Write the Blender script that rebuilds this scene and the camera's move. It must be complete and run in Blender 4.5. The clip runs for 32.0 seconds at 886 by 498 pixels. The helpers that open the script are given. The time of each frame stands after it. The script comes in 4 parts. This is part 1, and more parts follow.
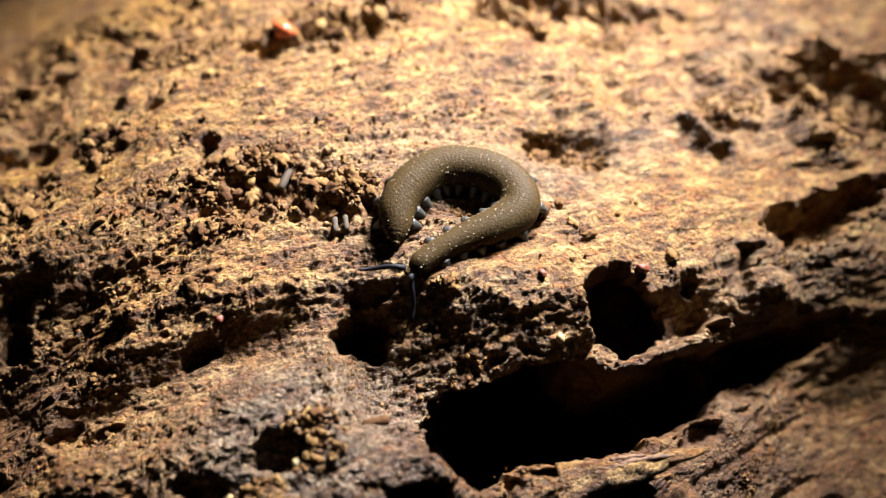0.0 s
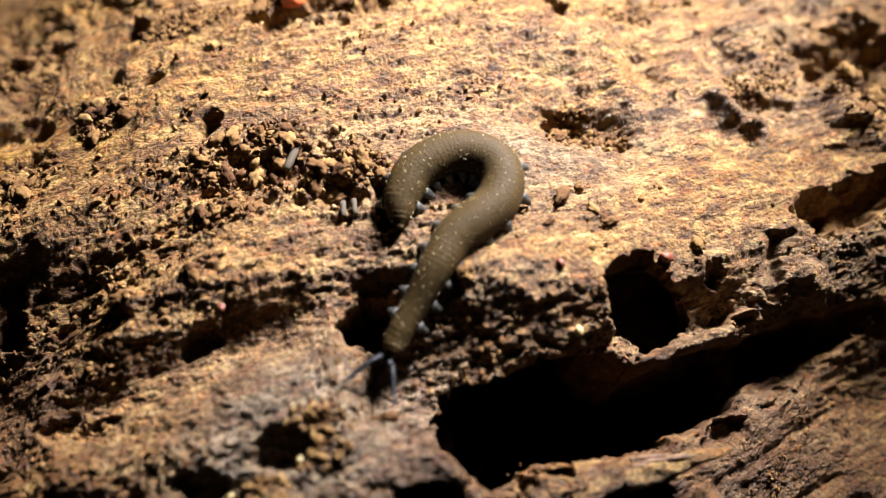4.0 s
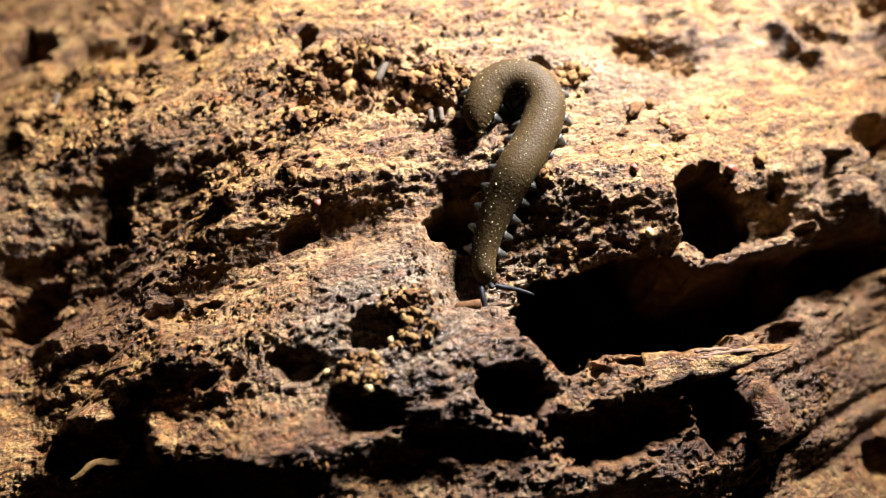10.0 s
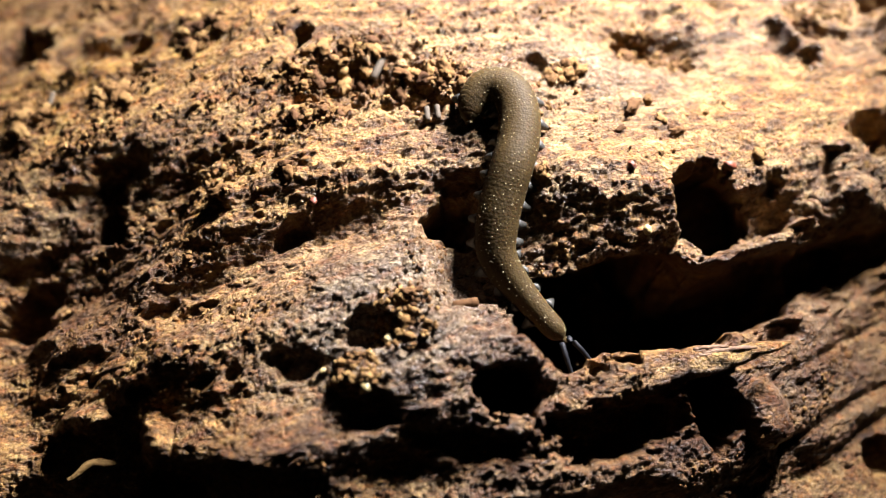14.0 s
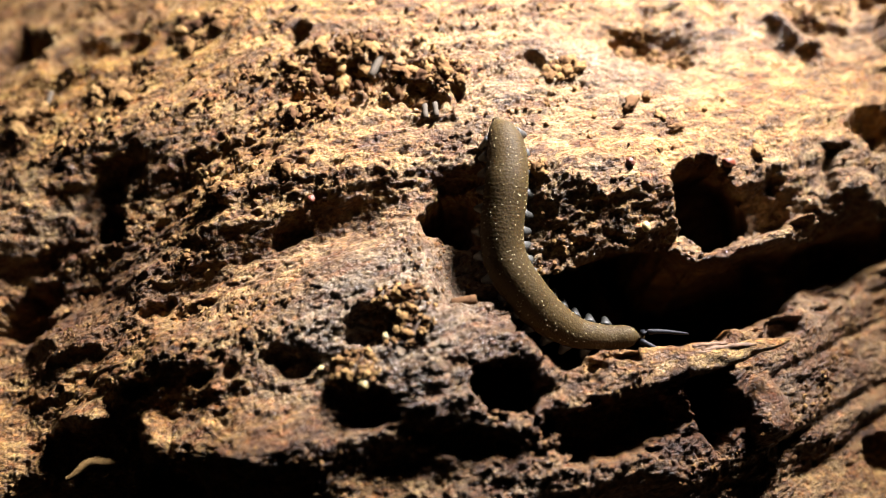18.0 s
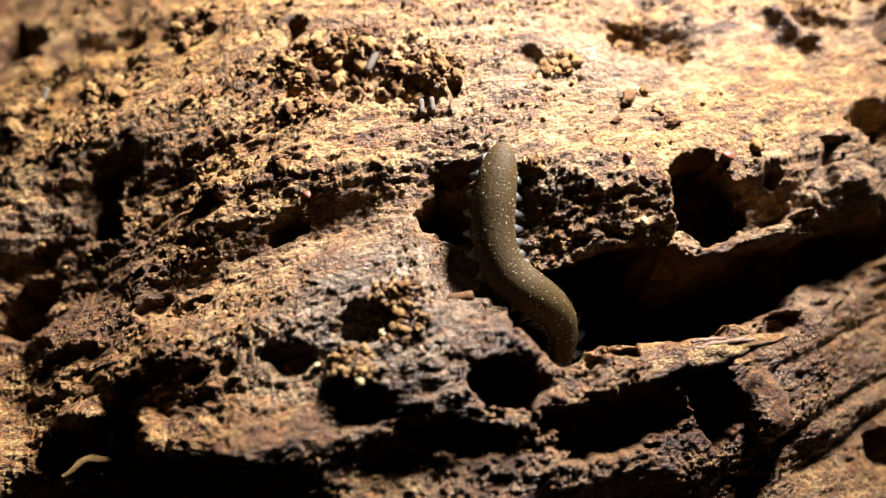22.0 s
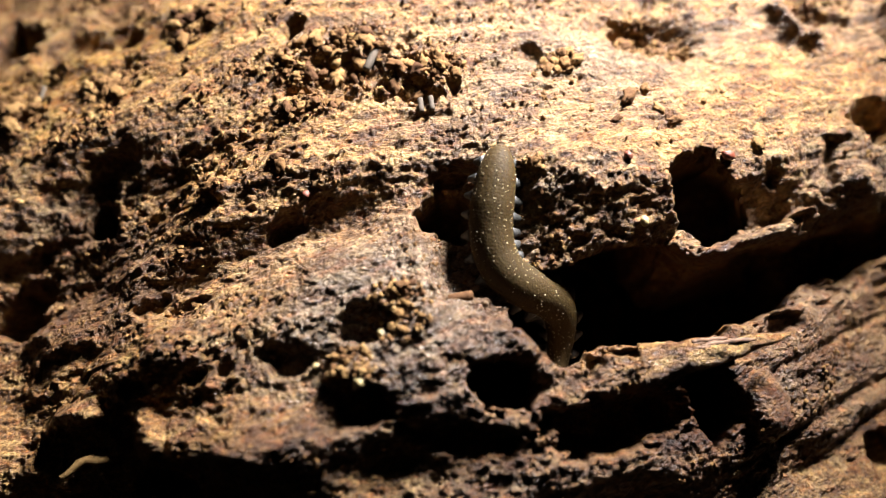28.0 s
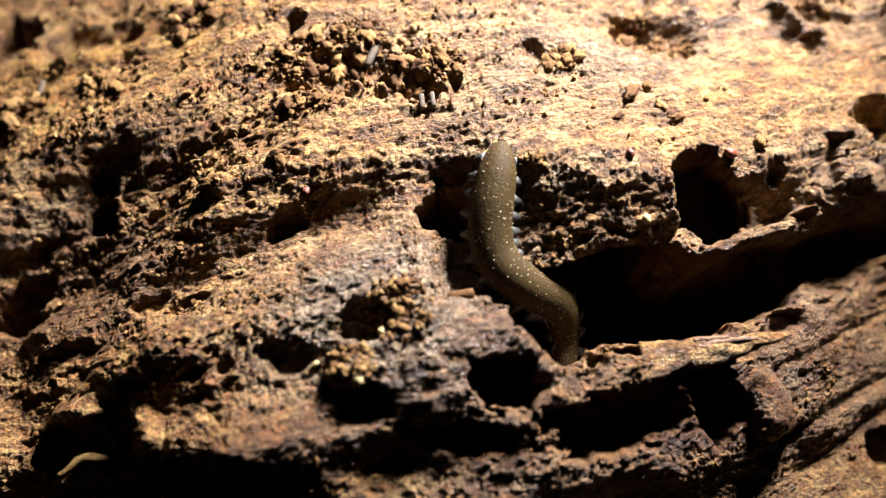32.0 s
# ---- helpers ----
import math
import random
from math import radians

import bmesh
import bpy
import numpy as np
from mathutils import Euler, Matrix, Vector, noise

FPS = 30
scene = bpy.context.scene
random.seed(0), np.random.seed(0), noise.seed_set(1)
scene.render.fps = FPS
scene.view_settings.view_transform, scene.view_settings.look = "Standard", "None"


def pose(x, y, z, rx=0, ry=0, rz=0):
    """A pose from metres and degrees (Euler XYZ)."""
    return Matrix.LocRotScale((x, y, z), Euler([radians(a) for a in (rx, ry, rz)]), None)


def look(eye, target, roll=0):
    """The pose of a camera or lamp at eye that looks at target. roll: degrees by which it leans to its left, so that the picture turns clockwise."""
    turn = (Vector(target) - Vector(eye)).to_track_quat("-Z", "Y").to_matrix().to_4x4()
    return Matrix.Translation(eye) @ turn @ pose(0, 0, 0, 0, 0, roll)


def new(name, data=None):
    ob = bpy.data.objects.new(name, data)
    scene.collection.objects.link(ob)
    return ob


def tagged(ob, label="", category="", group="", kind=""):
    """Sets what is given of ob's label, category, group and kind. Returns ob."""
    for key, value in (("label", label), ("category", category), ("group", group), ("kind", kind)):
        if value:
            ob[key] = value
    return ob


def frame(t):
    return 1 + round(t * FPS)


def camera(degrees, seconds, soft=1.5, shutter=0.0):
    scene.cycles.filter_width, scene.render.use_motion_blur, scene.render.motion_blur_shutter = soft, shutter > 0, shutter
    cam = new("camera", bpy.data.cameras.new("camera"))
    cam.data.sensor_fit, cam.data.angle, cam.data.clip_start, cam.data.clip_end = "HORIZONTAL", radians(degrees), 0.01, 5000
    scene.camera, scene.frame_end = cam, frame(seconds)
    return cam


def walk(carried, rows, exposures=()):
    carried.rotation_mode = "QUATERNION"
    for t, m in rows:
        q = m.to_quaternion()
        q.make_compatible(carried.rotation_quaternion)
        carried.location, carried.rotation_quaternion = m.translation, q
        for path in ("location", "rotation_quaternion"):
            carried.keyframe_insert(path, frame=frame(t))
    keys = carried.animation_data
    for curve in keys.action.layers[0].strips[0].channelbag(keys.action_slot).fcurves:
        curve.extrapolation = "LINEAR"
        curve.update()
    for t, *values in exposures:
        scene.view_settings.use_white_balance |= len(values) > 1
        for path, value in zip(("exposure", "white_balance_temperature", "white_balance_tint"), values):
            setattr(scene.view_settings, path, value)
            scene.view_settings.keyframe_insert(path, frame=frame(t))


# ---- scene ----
# A velvet worm crawling on a rotten log by torch light. The log's own measures are in
# millimetres: u along the log, v round it (upwards), h out of it; mm() turns them into the world.

# ---- camera and its way ----
cam = camera(44.00, 32.0, 0.9)
walk(cam, [
    (0, pose(0.00053, -0.10359, 0.23790, 45.465, 7.041, -14.749)),
    (0.5, pose(0.00050, -0.10308, 0.23775, 45.238, 7.023, -14.704)),
    (1, pose(0.00044, -0.10251, 0.23715, 45.213, 6.981, -14.633)),
    (1.5, pose(0.00099, -0.10265, 0.23663, 45.408, 7.297, -14.525)),
    (2, pose(0.00150, -0.10216, 0.23647, 45.118, 7.531, -14.543)),
    (2.5, pose(0.00156, -0.10037, 0.23647, 44.211, 7.272, -14.391)),
    (3, pose(0.00170, -0.09928, 0.23613, 43.712, 7.244, -14.064)),
    (3.5, pose(0.00145, -0.09856, 0.23628, 43.265, 7.033, -14.013)),
    (5.5, pose(0.00283, -0.09920, 0.23696, 43.303, 7.781, -12.832)),
    (6, pose(0.00038, -0.10359, 0.23793, 43.655, 7.547, -12.473)),
    (6.5, pose(-0.00300, -0.10494, 0.23770, 43.765, 7.025, -12.460)),
    (7, pose(-0.00492, -0.10636, 0.23733, 44.206, 6.743, -12.355)),
    (7.5, pose(-0.00703, -0.10672, 0.23771, 44.074, 6.326, -12.243)),
    (8, pose(-0.00740, -0.10791, 0.23688, 43.866, 6.258, -12.022)),
    (8.5, pose(-0.00693, -0.10754, 0.23577, 43.668, 6.559, -12.063)),
    (9, pose(-0.00666, -0.10771, 0.23569, 43.751, 6.727, -12.153)),
    (9.5, pose(-0.00641, -0.10823, 0.23542, 43.960, 6.882, -12.294)),
    (10, pose(-0.00656, -0.10801, 0.23558, 43.917, 6.743, -12.347)),
    (10.5, pose(-0.00673, -0.10826, 0.23543, 44.110, 6.697, -12.439)),
    (11, pose(-0.00686, -0.10817, 0.23535, 44.104, 6.641, -12.515)),
    (11.5, pose(-0.00661, -0.10816, 0.23529, 44.098, 6.765, -12.445)),
    (12, pose(-0.00636, -0.10782, 0.23538, 43.888, 6.831, -12.455)),
    (12.5, pose(-0.00592, -0.10811, 0.23498, 44.054, 7.097, -12.374)),
    (13, pose(-0.00591, -0.10823, 0.23500, 43.964, 7.186, -12.506)),
    (13.5, pose(-0.00620, -0.10804, 0.23505, 43.981, 6.983, -12.460)),
    (14, pose(-0.00606, -0.10777, 0.23516, 43.806, 6.998, -12.420)),
    (14.5, pose(-0.00578, -0.10784, 0.23507, 43.842, 7.122, -12.325)),
    (16.5, pose(-0.00562, -0.10808, 0.23475, 43.883, 7.327, -12.456)),
    (17, pose(-0.00567, -0.10795, 0.23484, 43.871, 7.254, -12.375)),
    (17.5, pose(-0.00559, -0.10798, 0.23481, 43.864, 7.283, -12.408)),
    (18, pose(-0.00572, -0.10808, 0.23459, 44.000, 7.235, -12.386)),
    (18.5, pose(-0.00551, -0.10811, 0.23456, 43.911, 7.368, -12.443)),
    (19, pose(-0.00553, -0.10776, 0.23453, 43.838, 7.312, -12.420)),
    (19.5, pose(-0.00554, -0.10759, 0.23466, 43.683, 7.268, -12.381)),
    (20, pose(-0.00548, -0.10773, 0.23448, 43.742, 7.324, -12.381)),
    (20.5, pose(-0.00527, -0.10779, 0.23444, 43.737, 7.439, -12.369)),
    (21, pose(-0.00517, -0.10798, 0.23427, 43.832, 7.512, -12.390)),
    (21.5, pose(-0.00513, -0.10785, 0.23433, 43.758, 7.524, -12.407)),
    (22, pose(-0.00499, -0.10781, 0.23428, 43.698, 7.566, -12.356)),
    (22.5, pose(-0.00512, -0.10748, 0.23423, 43.618, 7.483, -12.395)),
    (23, pose(-0.00509, -0.10752, 0.23425, 43.578, 7.507, -12.397)),
    (23.5, pose(-0.00501, -0.10738, 0.23431, 43.502, 7.504, -12.356)),
    (24, pose(-0.00485, -0.10757, 0.23409, 43.633, 7.604, -12.296)),
    (24.5, pose(-0.00492, -0.10755, 0.23413, 43.600, 7.600, -12.372)),
    (25, pose(-0.00504, -0.10746, 0.23420, 43.563, 7.512, -12.381)),
    (25.5, pose(-0.00496, -0.10740, 0.23424, 43.525, 7.543, -12.394)),
    (27.5, pose(-0.00510, -0.10715, 0.23411, 43.470, 7.477, -12.381)),
    (28, pose(-0.00482, -0.10724, 0.23413, 43.464, 7.606, -12.387)),
    (28.5, pose(-0.00501, -0.10724, 0.23417, 43.504, 7.498, -12.419)),
    (29, pose(-0.00515, -0.10701, 0.23409, 43.446, 7.379, -12.395)),
    (29.5, pose(-0.00517, -0.10673, 0.23422, 43.241, 7.317, -12.381)),
    (30, pose(-0.00492, -0.10684, 0.23407, 43.274, 7.438, -12.294)),
    (30.5, pose(-0.00525, -0.10661, 0.23421, 43.197, 7.268, -12.343)),
    (31, pose(-0.00521, -0.10670, 0.23409, 43.201, 7.295, -12.373)),
    (31.5, pose(-0.00518, -0.10659, 0.23410, 43.146, 7.277, -12.362)),
    (32, pose(-0.00501, -0.10666, 0.23404, 43.149, 7.371, -12.344)),
], [(0.0, -0.58), (3.5, -0.66), (6.0, -0.3), (9.0, -0.17), (32.0, -0.2)])
cam.data.dof.use_dof, cam.data.dof.focus_distance, cam.data.dof.aperture_fstop = True, 0.0935, 12

# ---- the log's frame ----
R_LOG = 90.0
LEAN = radians(62)
N0 = Vector((0, -math.cos(LEAN), math.sin(LEAN)))
T0 = Vector((0, math.sin(LEAN), math.cos(LEAN)))
CENTRE = Vector((0, 0, 88.0))


def mm(u, v, h):
    """The place in the world of a place on the log."""
    a = v / R_LOG
    return (CENTRE + Vector((u, 0, 0)) + (R_LOG + h) * (N0 * math.cos(a) + T0 * math.sin(a))) / 1000


def axes(v):
    """Along, round and out of the log at v."""
    a = v / R_LOG
    return Vector((1, 0, 0)), T0 * math.cos(a) - N0 * math.sin(a), N0 * math.cos(a) + T0 * math.sin(a)


# ---- light: one hand torch from above and behind, and almost no sky ----
world = bpy.data.worlds.new("night")
scene.world = world
world.use_nodes = True
world.node_tree.nodes["Background"].inputs["Color"].default_value = (0.55, 0.7, 1.0, 1)
world.node_tree.nodes["Background"].inputs["Strength"].default_value = 0.002

torch = new("torch_light", bpy.data.lights.new("torch_light", "SPOT"))
torch.data.energy, torch.data.color = 17.0, (1.0, 0.95, 0.97)
torch.data.shadow_soft_size, torch.data.spot_size, torch.data.spot_blend = 0.021, radians(46), 1.0
torch.matrix_world = look(mm(0, 0, 0) + (Vector((102, 0, 0)) + 108 * T0 + 74 * N0) / 1000, mm(16, 26, 0))


# ---- materials ----
def nodes_of(name):
    m = bpy.data.materials.new(name)
    m.use_nodes = True
    t = m.node_tree
    return m, t, t.nodes["Principled BSDF"]


def noise_node(t, scale, detail=6.0, rough=0.6, stretch=(1, 1, 1), turn=0.0):
    co = t.nodes.new("ShaderNodeTexCoord")
    mp = t.nodes.new("ShaderNodeMapping")
    mp.inputs["Scale"].default_value = stretch
    mp.inputs["Rotation"].default_value = (0, 0, turn)
    n = t.nodes.new("ShaderNodeTexNoise")
    n.inputs["Scale"].default_value, n.inputs["Detail"].default_value, n.inputs["Roughness"].default_value = scale, detail, rough
    t.links.new(co.outputs["Object"], mp.inputs["Vector"])
    t.links.new(mp.outputs["Vector"], n.inputs["Vector"])
    return n


def ramp_node(t, source, *stops):
    r = t.nodes.new("ShaderNodeValToRGB")
    while len(r.color_ramp.elements) < len(stops):
        r.color_ramp.elements.new(0.5)
    for e, (at, col) in zip(r.color_ramp.elements, stops):
        e.position, e.color = at, (*col, 1)
    t.links.new(source, r.inputs["Fac"])
    return r


def mix_node(t, fac, a, b, kind="MIX"):
    m = t.nodes.new("ShaderNodeMix")
    m.data_type, m.blend_type = "RGBA", kind
    for socket, value in ((m.inputs["Factor"], fac), (m.inputs["A"], a), (m.inputs["B"], b)):
        if isinstance(value, bpy.types.NodeSocket):
            t.links.new(value, socket)
        elif isinstance(value, tuple):
            socket.default_value = (*value, 1)
        else:
            socket.default_value = value
    return m.outputs["Result"]


def bump_node(t, bsdf, source, strength, distance):
    b = t.nodes.new("ShaderNodeBump")
    b.inputs["Strength"].default_value, b.inputs["Distance"].default_value = strength, distance
    t.links.new(source, b.inputs["Height"])
    t.links.new(b.outputs["Normal"], bsdf.inputs["Normal"])


def wood_material():
    m, t, s = nodes_of("rotten_wood")
    patch = noise_node(t, 55, 5, 0.6, (0.5, 1, 1))
    grain = noise_node(t, 900, 8, 0.7, (0.4, 1, 1))
    specks = noise_node(t, 2500, 4, 0.75, (0.75, 1, 1))
    tan = ramp_node(t, grain.outputs["Fac"], (0.30, (0.042, 0.017, 0.006)), (0.47, (0.145, 0.076, 0.026)), (0.70, (0.32, 0.222, 0.09)))
    grey = ramp_node(t, grain.outputs["Fac"], (0.30, (0.050, 0.028, 0.016)), (0.50, (0.12, 0.092, 0.068)), (0.72, (0.22, 0.185, 0.145)))
    bleached = t.nodes.new("ShaderNodeAttribute")
    bleached.attribute_name = "weathering"
    both = t.nodes.new("ShaderNodeMath")
    both.operation = "ADD"
    t.links.new(patch.outputs["Fac"], both.inputs[0])
    t.links.new(bleached.outputs["Fac"], both.inputs[1])
    where = ramp_node(t, both.outputs[0], (0.50, (0, 0, 0)), (0.80, (1, 1, 1)))
    mustard = ramp_node(t, grain.outputs["Fac"], (0.30, (0.050, 0.020, 0.004)), (0.47, (0.165, 0.086, 0.018)), (0.70, (0.34, 0.235, 0.065)))
    fresh = ramp_node(t, both.outputs[0], (0.24, (1, 1, 1)), (0.46, (0, 0, 0)))
    col = mix_node(t, fresh.outputs["Color"], tan.outputs["Color"], mustard.outputs["Color"])
    col = mix_node(t, where.outputs["Color"], col, grey.outputs["Color"])
    # dark red decay; over cavity, left hollow and groove it paints in shade
    rot_shade = t.nodes.new("ShaderNodeAttribute")
    rot_shade.attribute_name = "rot_shade"
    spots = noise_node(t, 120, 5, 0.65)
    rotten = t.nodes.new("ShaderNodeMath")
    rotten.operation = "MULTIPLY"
    t.links.new(rot_shade.outputs["Fac"], rotten.inputs[0])
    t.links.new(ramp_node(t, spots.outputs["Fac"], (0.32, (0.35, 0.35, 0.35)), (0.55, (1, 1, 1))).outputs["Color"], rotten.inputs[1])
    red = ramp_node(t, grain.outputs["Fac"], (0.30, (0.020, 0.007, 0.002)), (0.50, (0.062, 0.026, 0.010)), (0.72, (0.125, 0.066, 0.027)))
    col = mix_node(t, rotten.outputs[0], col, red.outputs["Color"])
    flecks = noise_node(t, 1300, 3, 0.6, (0.5, 1, 1))
    hue = ramp_node(t, flecks.outputs["Fac"], (0.34, (1.15, 0.84, 0.68)), (0.46, (1.0, 1.0, 1.0)), (0.62, (0.97, 1.04, 1.0)))
    col = mix_node(t, 0.8, col, hue.outputs["Color"], "MULTIPLY")
    blotch = noise_node(t, 330, 5, 0.65, (0.6, 1, 1))
    tone = ramp_node(t, blotch.outputs["Fac"], (0.36, (0.60, 0.50, 0.42)), (0.52, (1, 1, 1)), (0.68, (1.25, 1.22, 1.1)))
    col = mix_node(t, 0.85, col, tone.outputs["Color"], "MULTIPLY")
    dots = ramp_node(t, specks.outputs["Fac"], (0.36, (0.36, 0.25, 0.18)), (0.50, (0.95, 0.92, 0.88)), (0.66, (1.35, 1.32, 1.25)))
    col = mix_node(t, 0.8, col, dots.outputs["Color"], "MULTIPLY")
    grit = t.nodes.new("ShaderNodeTexVoronoi")
    grit.inputs["Scale"].default_value = 3600
    t.links.new(specks.inputs["Vector"].links[0].from_socket, grit.inputs["Vector"])
    grains = t.nodes.new("ShaderNodeSeparateColor")
    t.links.new(grit.outputs["Color"], grains.inputs["Color"])
    shade = ramp_node(t, grains.outputs["Red"], (0.0, (0.45, 0.40, 0.34)), (0.35, (0.95, 0.90, 0.84)), (0.7, (1.05, 1.05, 1.02)), (1.0, (1.7, 1.58, 1.3)))
    col = mix_node(t, 0.8, col, shade.outputs["Color"], "MULTIPLY")
    t.links.new(col, s.inputs["Base Color"])
    s.inputs["Specular IOR Level"].default_value = 0.28
    damp = t.nodes.new("ShaderNodeMapRange")
    damp.inputs["From Max"].default_value, damp.inputs["To Min"].default_value, damp.inputs["To Max"].default_value = 0.35, 0.62, 0.40
    t.links.new(bleached.outputs["Fac"], damp.inputs["Value"])
    gleam = t.nodes.new("ShaderNodeMath")
    gleam.operation = "MULTIPLY_ADD"
    gleam.inputs[1].default_value = -0.28
    t.links.new(grains.outputs["Green"], gleam.inputs[0])
    t.links.new(damp.outputs["Result"], gleam.inputs[2])
    t.links.new(gleam.outputs[0], s.inputs["Roughness"])
    rise = t.nodes.new("ShaderNodeMath")
    rise.operation = "SUBTRACT"
    t.links.new(specks.outputs["Fac"], rise.inputs[0])
    half = t.nodes.new("ShaderNodeMath")
    half.operation = "MULTIPLY"
    half.inputs[1].default_value = 0.25
    t.links.new(grit.outputs["Distance"], half.inputs[0])
    t.links.new(half.outputs[0], rise.inputs[1])
    bump_node(t, s, rise.outputs[0], 1.0, 0.00052)
    return m


def crumb_material():
    m, t, s = nodes_of("wood_crumbs")
    info = t.nodes.new("ShaderNodeObjectInfo")
    geo = t.nodes.new("ShaderNodeNewGeometry")
    add = t.nodes.new("ShaderNodeMath")
    add.operation = "ADD"
    t.links.new(info.outputs["Random"], add.inputs[0])
    t.links.new(geo.outputs["Random Per Island"], add.inputs[1])
    frac = t.nodes.new("ShaderNodeMath")
    frac.operation = "FRACT"
    t.links.new(add.outputs[0], frac.inputs[0])
    tone = ramp_node(t, frac.outputs[0], (0.0, (0.052, 0.023, 0.009)), (0.4, (0.112, 0.058, 0.021)), (0.75, (0.16, 0.092, 0.032)), (1.0, (0.23, 0.145, 0.055)))
    n = noise_node(t, 2600, 4, 0.7)
    col = mix_node(t, 0.6, tone.outputs["Color"], ramp_node(t, n.outputs["Fac"], (0.35, (0.4, 0.3, 0.25)), (0.6, (1, 1, 1))).outputs["Color"], "MULTIPLY")
    t.links.new(col, s.inputs["Base Color"])
    s.inputs["Roughness"].default_value = 0.85
    s.inputs["Specular IOR Level"].default_value = 0.15
    bump_node(t, s, n.outputs["Fac"], 0.6, 0.0002)
    return m


def plain_material(name, col, rough=0.6, dark=0.5, scale=1800, depth=0.00015, coat=0.0):
    m, t, s = nodes_of(name)
    n = noise_node(t, scale, 5, 0.7)
    c = ramp_node(t, n.outputs["Fac"], (0.32, tuple(x * dark for x in col)), (0.62, col))
    t.links.new(c.outputs["Color"], s.inputs["Base Color"])
    s.inputs["Roughness"].default_value = rough
    s.inputs["Coat Weight"].default_value = coat
    bump_node(t, s, n.outputs["Fac"], 0.6, depth)
    return m


WOOD = wood_material()
CRUMB = crumb_material()
SKIN = plain_material("worm_skin", (0.036, 0.0212, 0.0044), 0.7, 0.6, 3500, 0.00012)
cell = SKIN.node_tree.nodes.new("ShaderNodeTexVoronoi")
cell.inputs["Scale"].default_value = 5200
where = SKIN.node_tree.nodes.new("ShaderNodeTexCoord")
stir = SKIN.node_tree.nodes.new("ShaderNodeVectorMath")
stir.operation = "ADD"
ring_of = SKIN.node_tree.nodes.new("ShaderNodeObjectInfo")
SKIN.node_tree.links.new(where.outputs["Object"], stir.inputs[0])
SKIN.node_tree.links.new(ring_of.outputs["Random"], stir.inputs[1])
SKIN.node_tree.links.new(stir.outputs["Vector"], cell.inputs["Vector"])
beads = SKIN.node_tree.nodes.new("ShaderNodeBump")
beads.invert = True
beads.inputs["Strength"].default_value, beads.inputs["Distance"].default_value = 0.4, 0.00008
SKIN.node_tree.links.new(cell.outputs["Distance"], beads.inputs["Height"])
SKIN.node_tree.links.new(beads.outputs["Normal"], SKIN.node_tree.nodes["Principled BSDF"].inputs["Normal"])
flesh = SKIN.node_tree.nodes["Principled BSDF"].inputs
flesh["Specular IOR Level"].default_value = 0.15
flesh["Subsurface Weight"].default_value, flesh["Subsurface Scale"].default_value = 0.3, 0.0011
flesh["Subsurface Radius"].default_value = (1.0, 0.55, 0.16)
LEG = plain_material("worm_leg_skin", (0.030, 0.030, 0.026), 0.5, 0.6, 4000, 0.0001)
FEELER = plain_material("worm_antenna_skin", (0.009, 0.010, 0.013), 0.5, 0.6, 5000, 0.00008)
FEELER.node_tree.nodes["Principled BSDF"].inputs["Specular IOR Level"].default_value = 0.15
PEARL = plain_material("pale_papillae", (0.50, 0.42, 0.24), 0.35, 0.8, 3000, 0.00003)
RUST = plain_material("rust_red_wood", (0.15, 0.035, 0.014), 0.5, 0.5)
PALE = plain_material("pale_pellet", (0.060, 0.044, 0.026), 0.85, 0.5)
SEED = plain_material("waxy_yellow_grain", (0.34, 0.27, 0.12), 0.35, 0.7)
SOIL = plain_material("dark_soil", (0.06, 0.045, 0.03), 0.9, 0.5, 90, 0.002)


# ---- relief of the log ----
def lattice(ix, iy, seed):
    n = (ix.astype(np.int64) * 374761393 + iy.astype(np.int64) * 668265263 + seed * 982451653) & 0x7FFFFFFF
    n = ((n ^ (n >> 13)) * 1274126177) & 0x7FFFFFFF
    return ((n ^ (n >> 16)) & 0xFFFF) / 65535.0


def smooth_noise(x, y, seed):
    """Noise from -1 to 1 on a lattice of unit cells."""
    ix, iy = np.floor(x), np.floor(y)
    fx, fy = x - ix, y - iy
    fx, fy = fx * fx * fx * (fx * (fx * 6 - 15) + 10), fy * fy * fy * (fy * (fy * 6 - 15) + 10)
    a, b = lattice(ix, iy, seed), lattice(ix + 1, iy, seed)
    c, d = lattice(ix, iy + 1, seed), lattice(ix + 1, iy + 1, seed)
    return 2 * ((a * (1 - fx) + b * fx) * (1 - fy) + (c * (1 - fx) + d * fx) * fy) - 1


def rough_noise(x, y, seed, octaves=4, gain=0.5):
    out, amp = 0 * x, 1.0
    for k in range(octaves):
        out = out + amp * smooth_noise(x * 2**k + 17.3 * k, y * 2**k - 9.1 * k, seed + k)
        amp *= gain
    return out


def cells(x, y, seed):
    """Distance to the nearest of scattered points, one to a unit cell."""
    ix, iy = np.floor(x), np.floor(y)
    best = np.full(x.shape, 9.0)
    for dx in (-1, 0, 1):
        for dy in (-1, 0, 1):
            px = ix + dx + lattice(ix + dx, iy + dy, seed)
            py = iy + dy + lattice(ix + dx, iy + dy, seed + 7)
            best = np.minimum(best, np.hypot(px - x, py - y))
    return best


def ease(x):
    x = np.clip(x, 0, 1)
    return x * x * (3 - 2 * x)


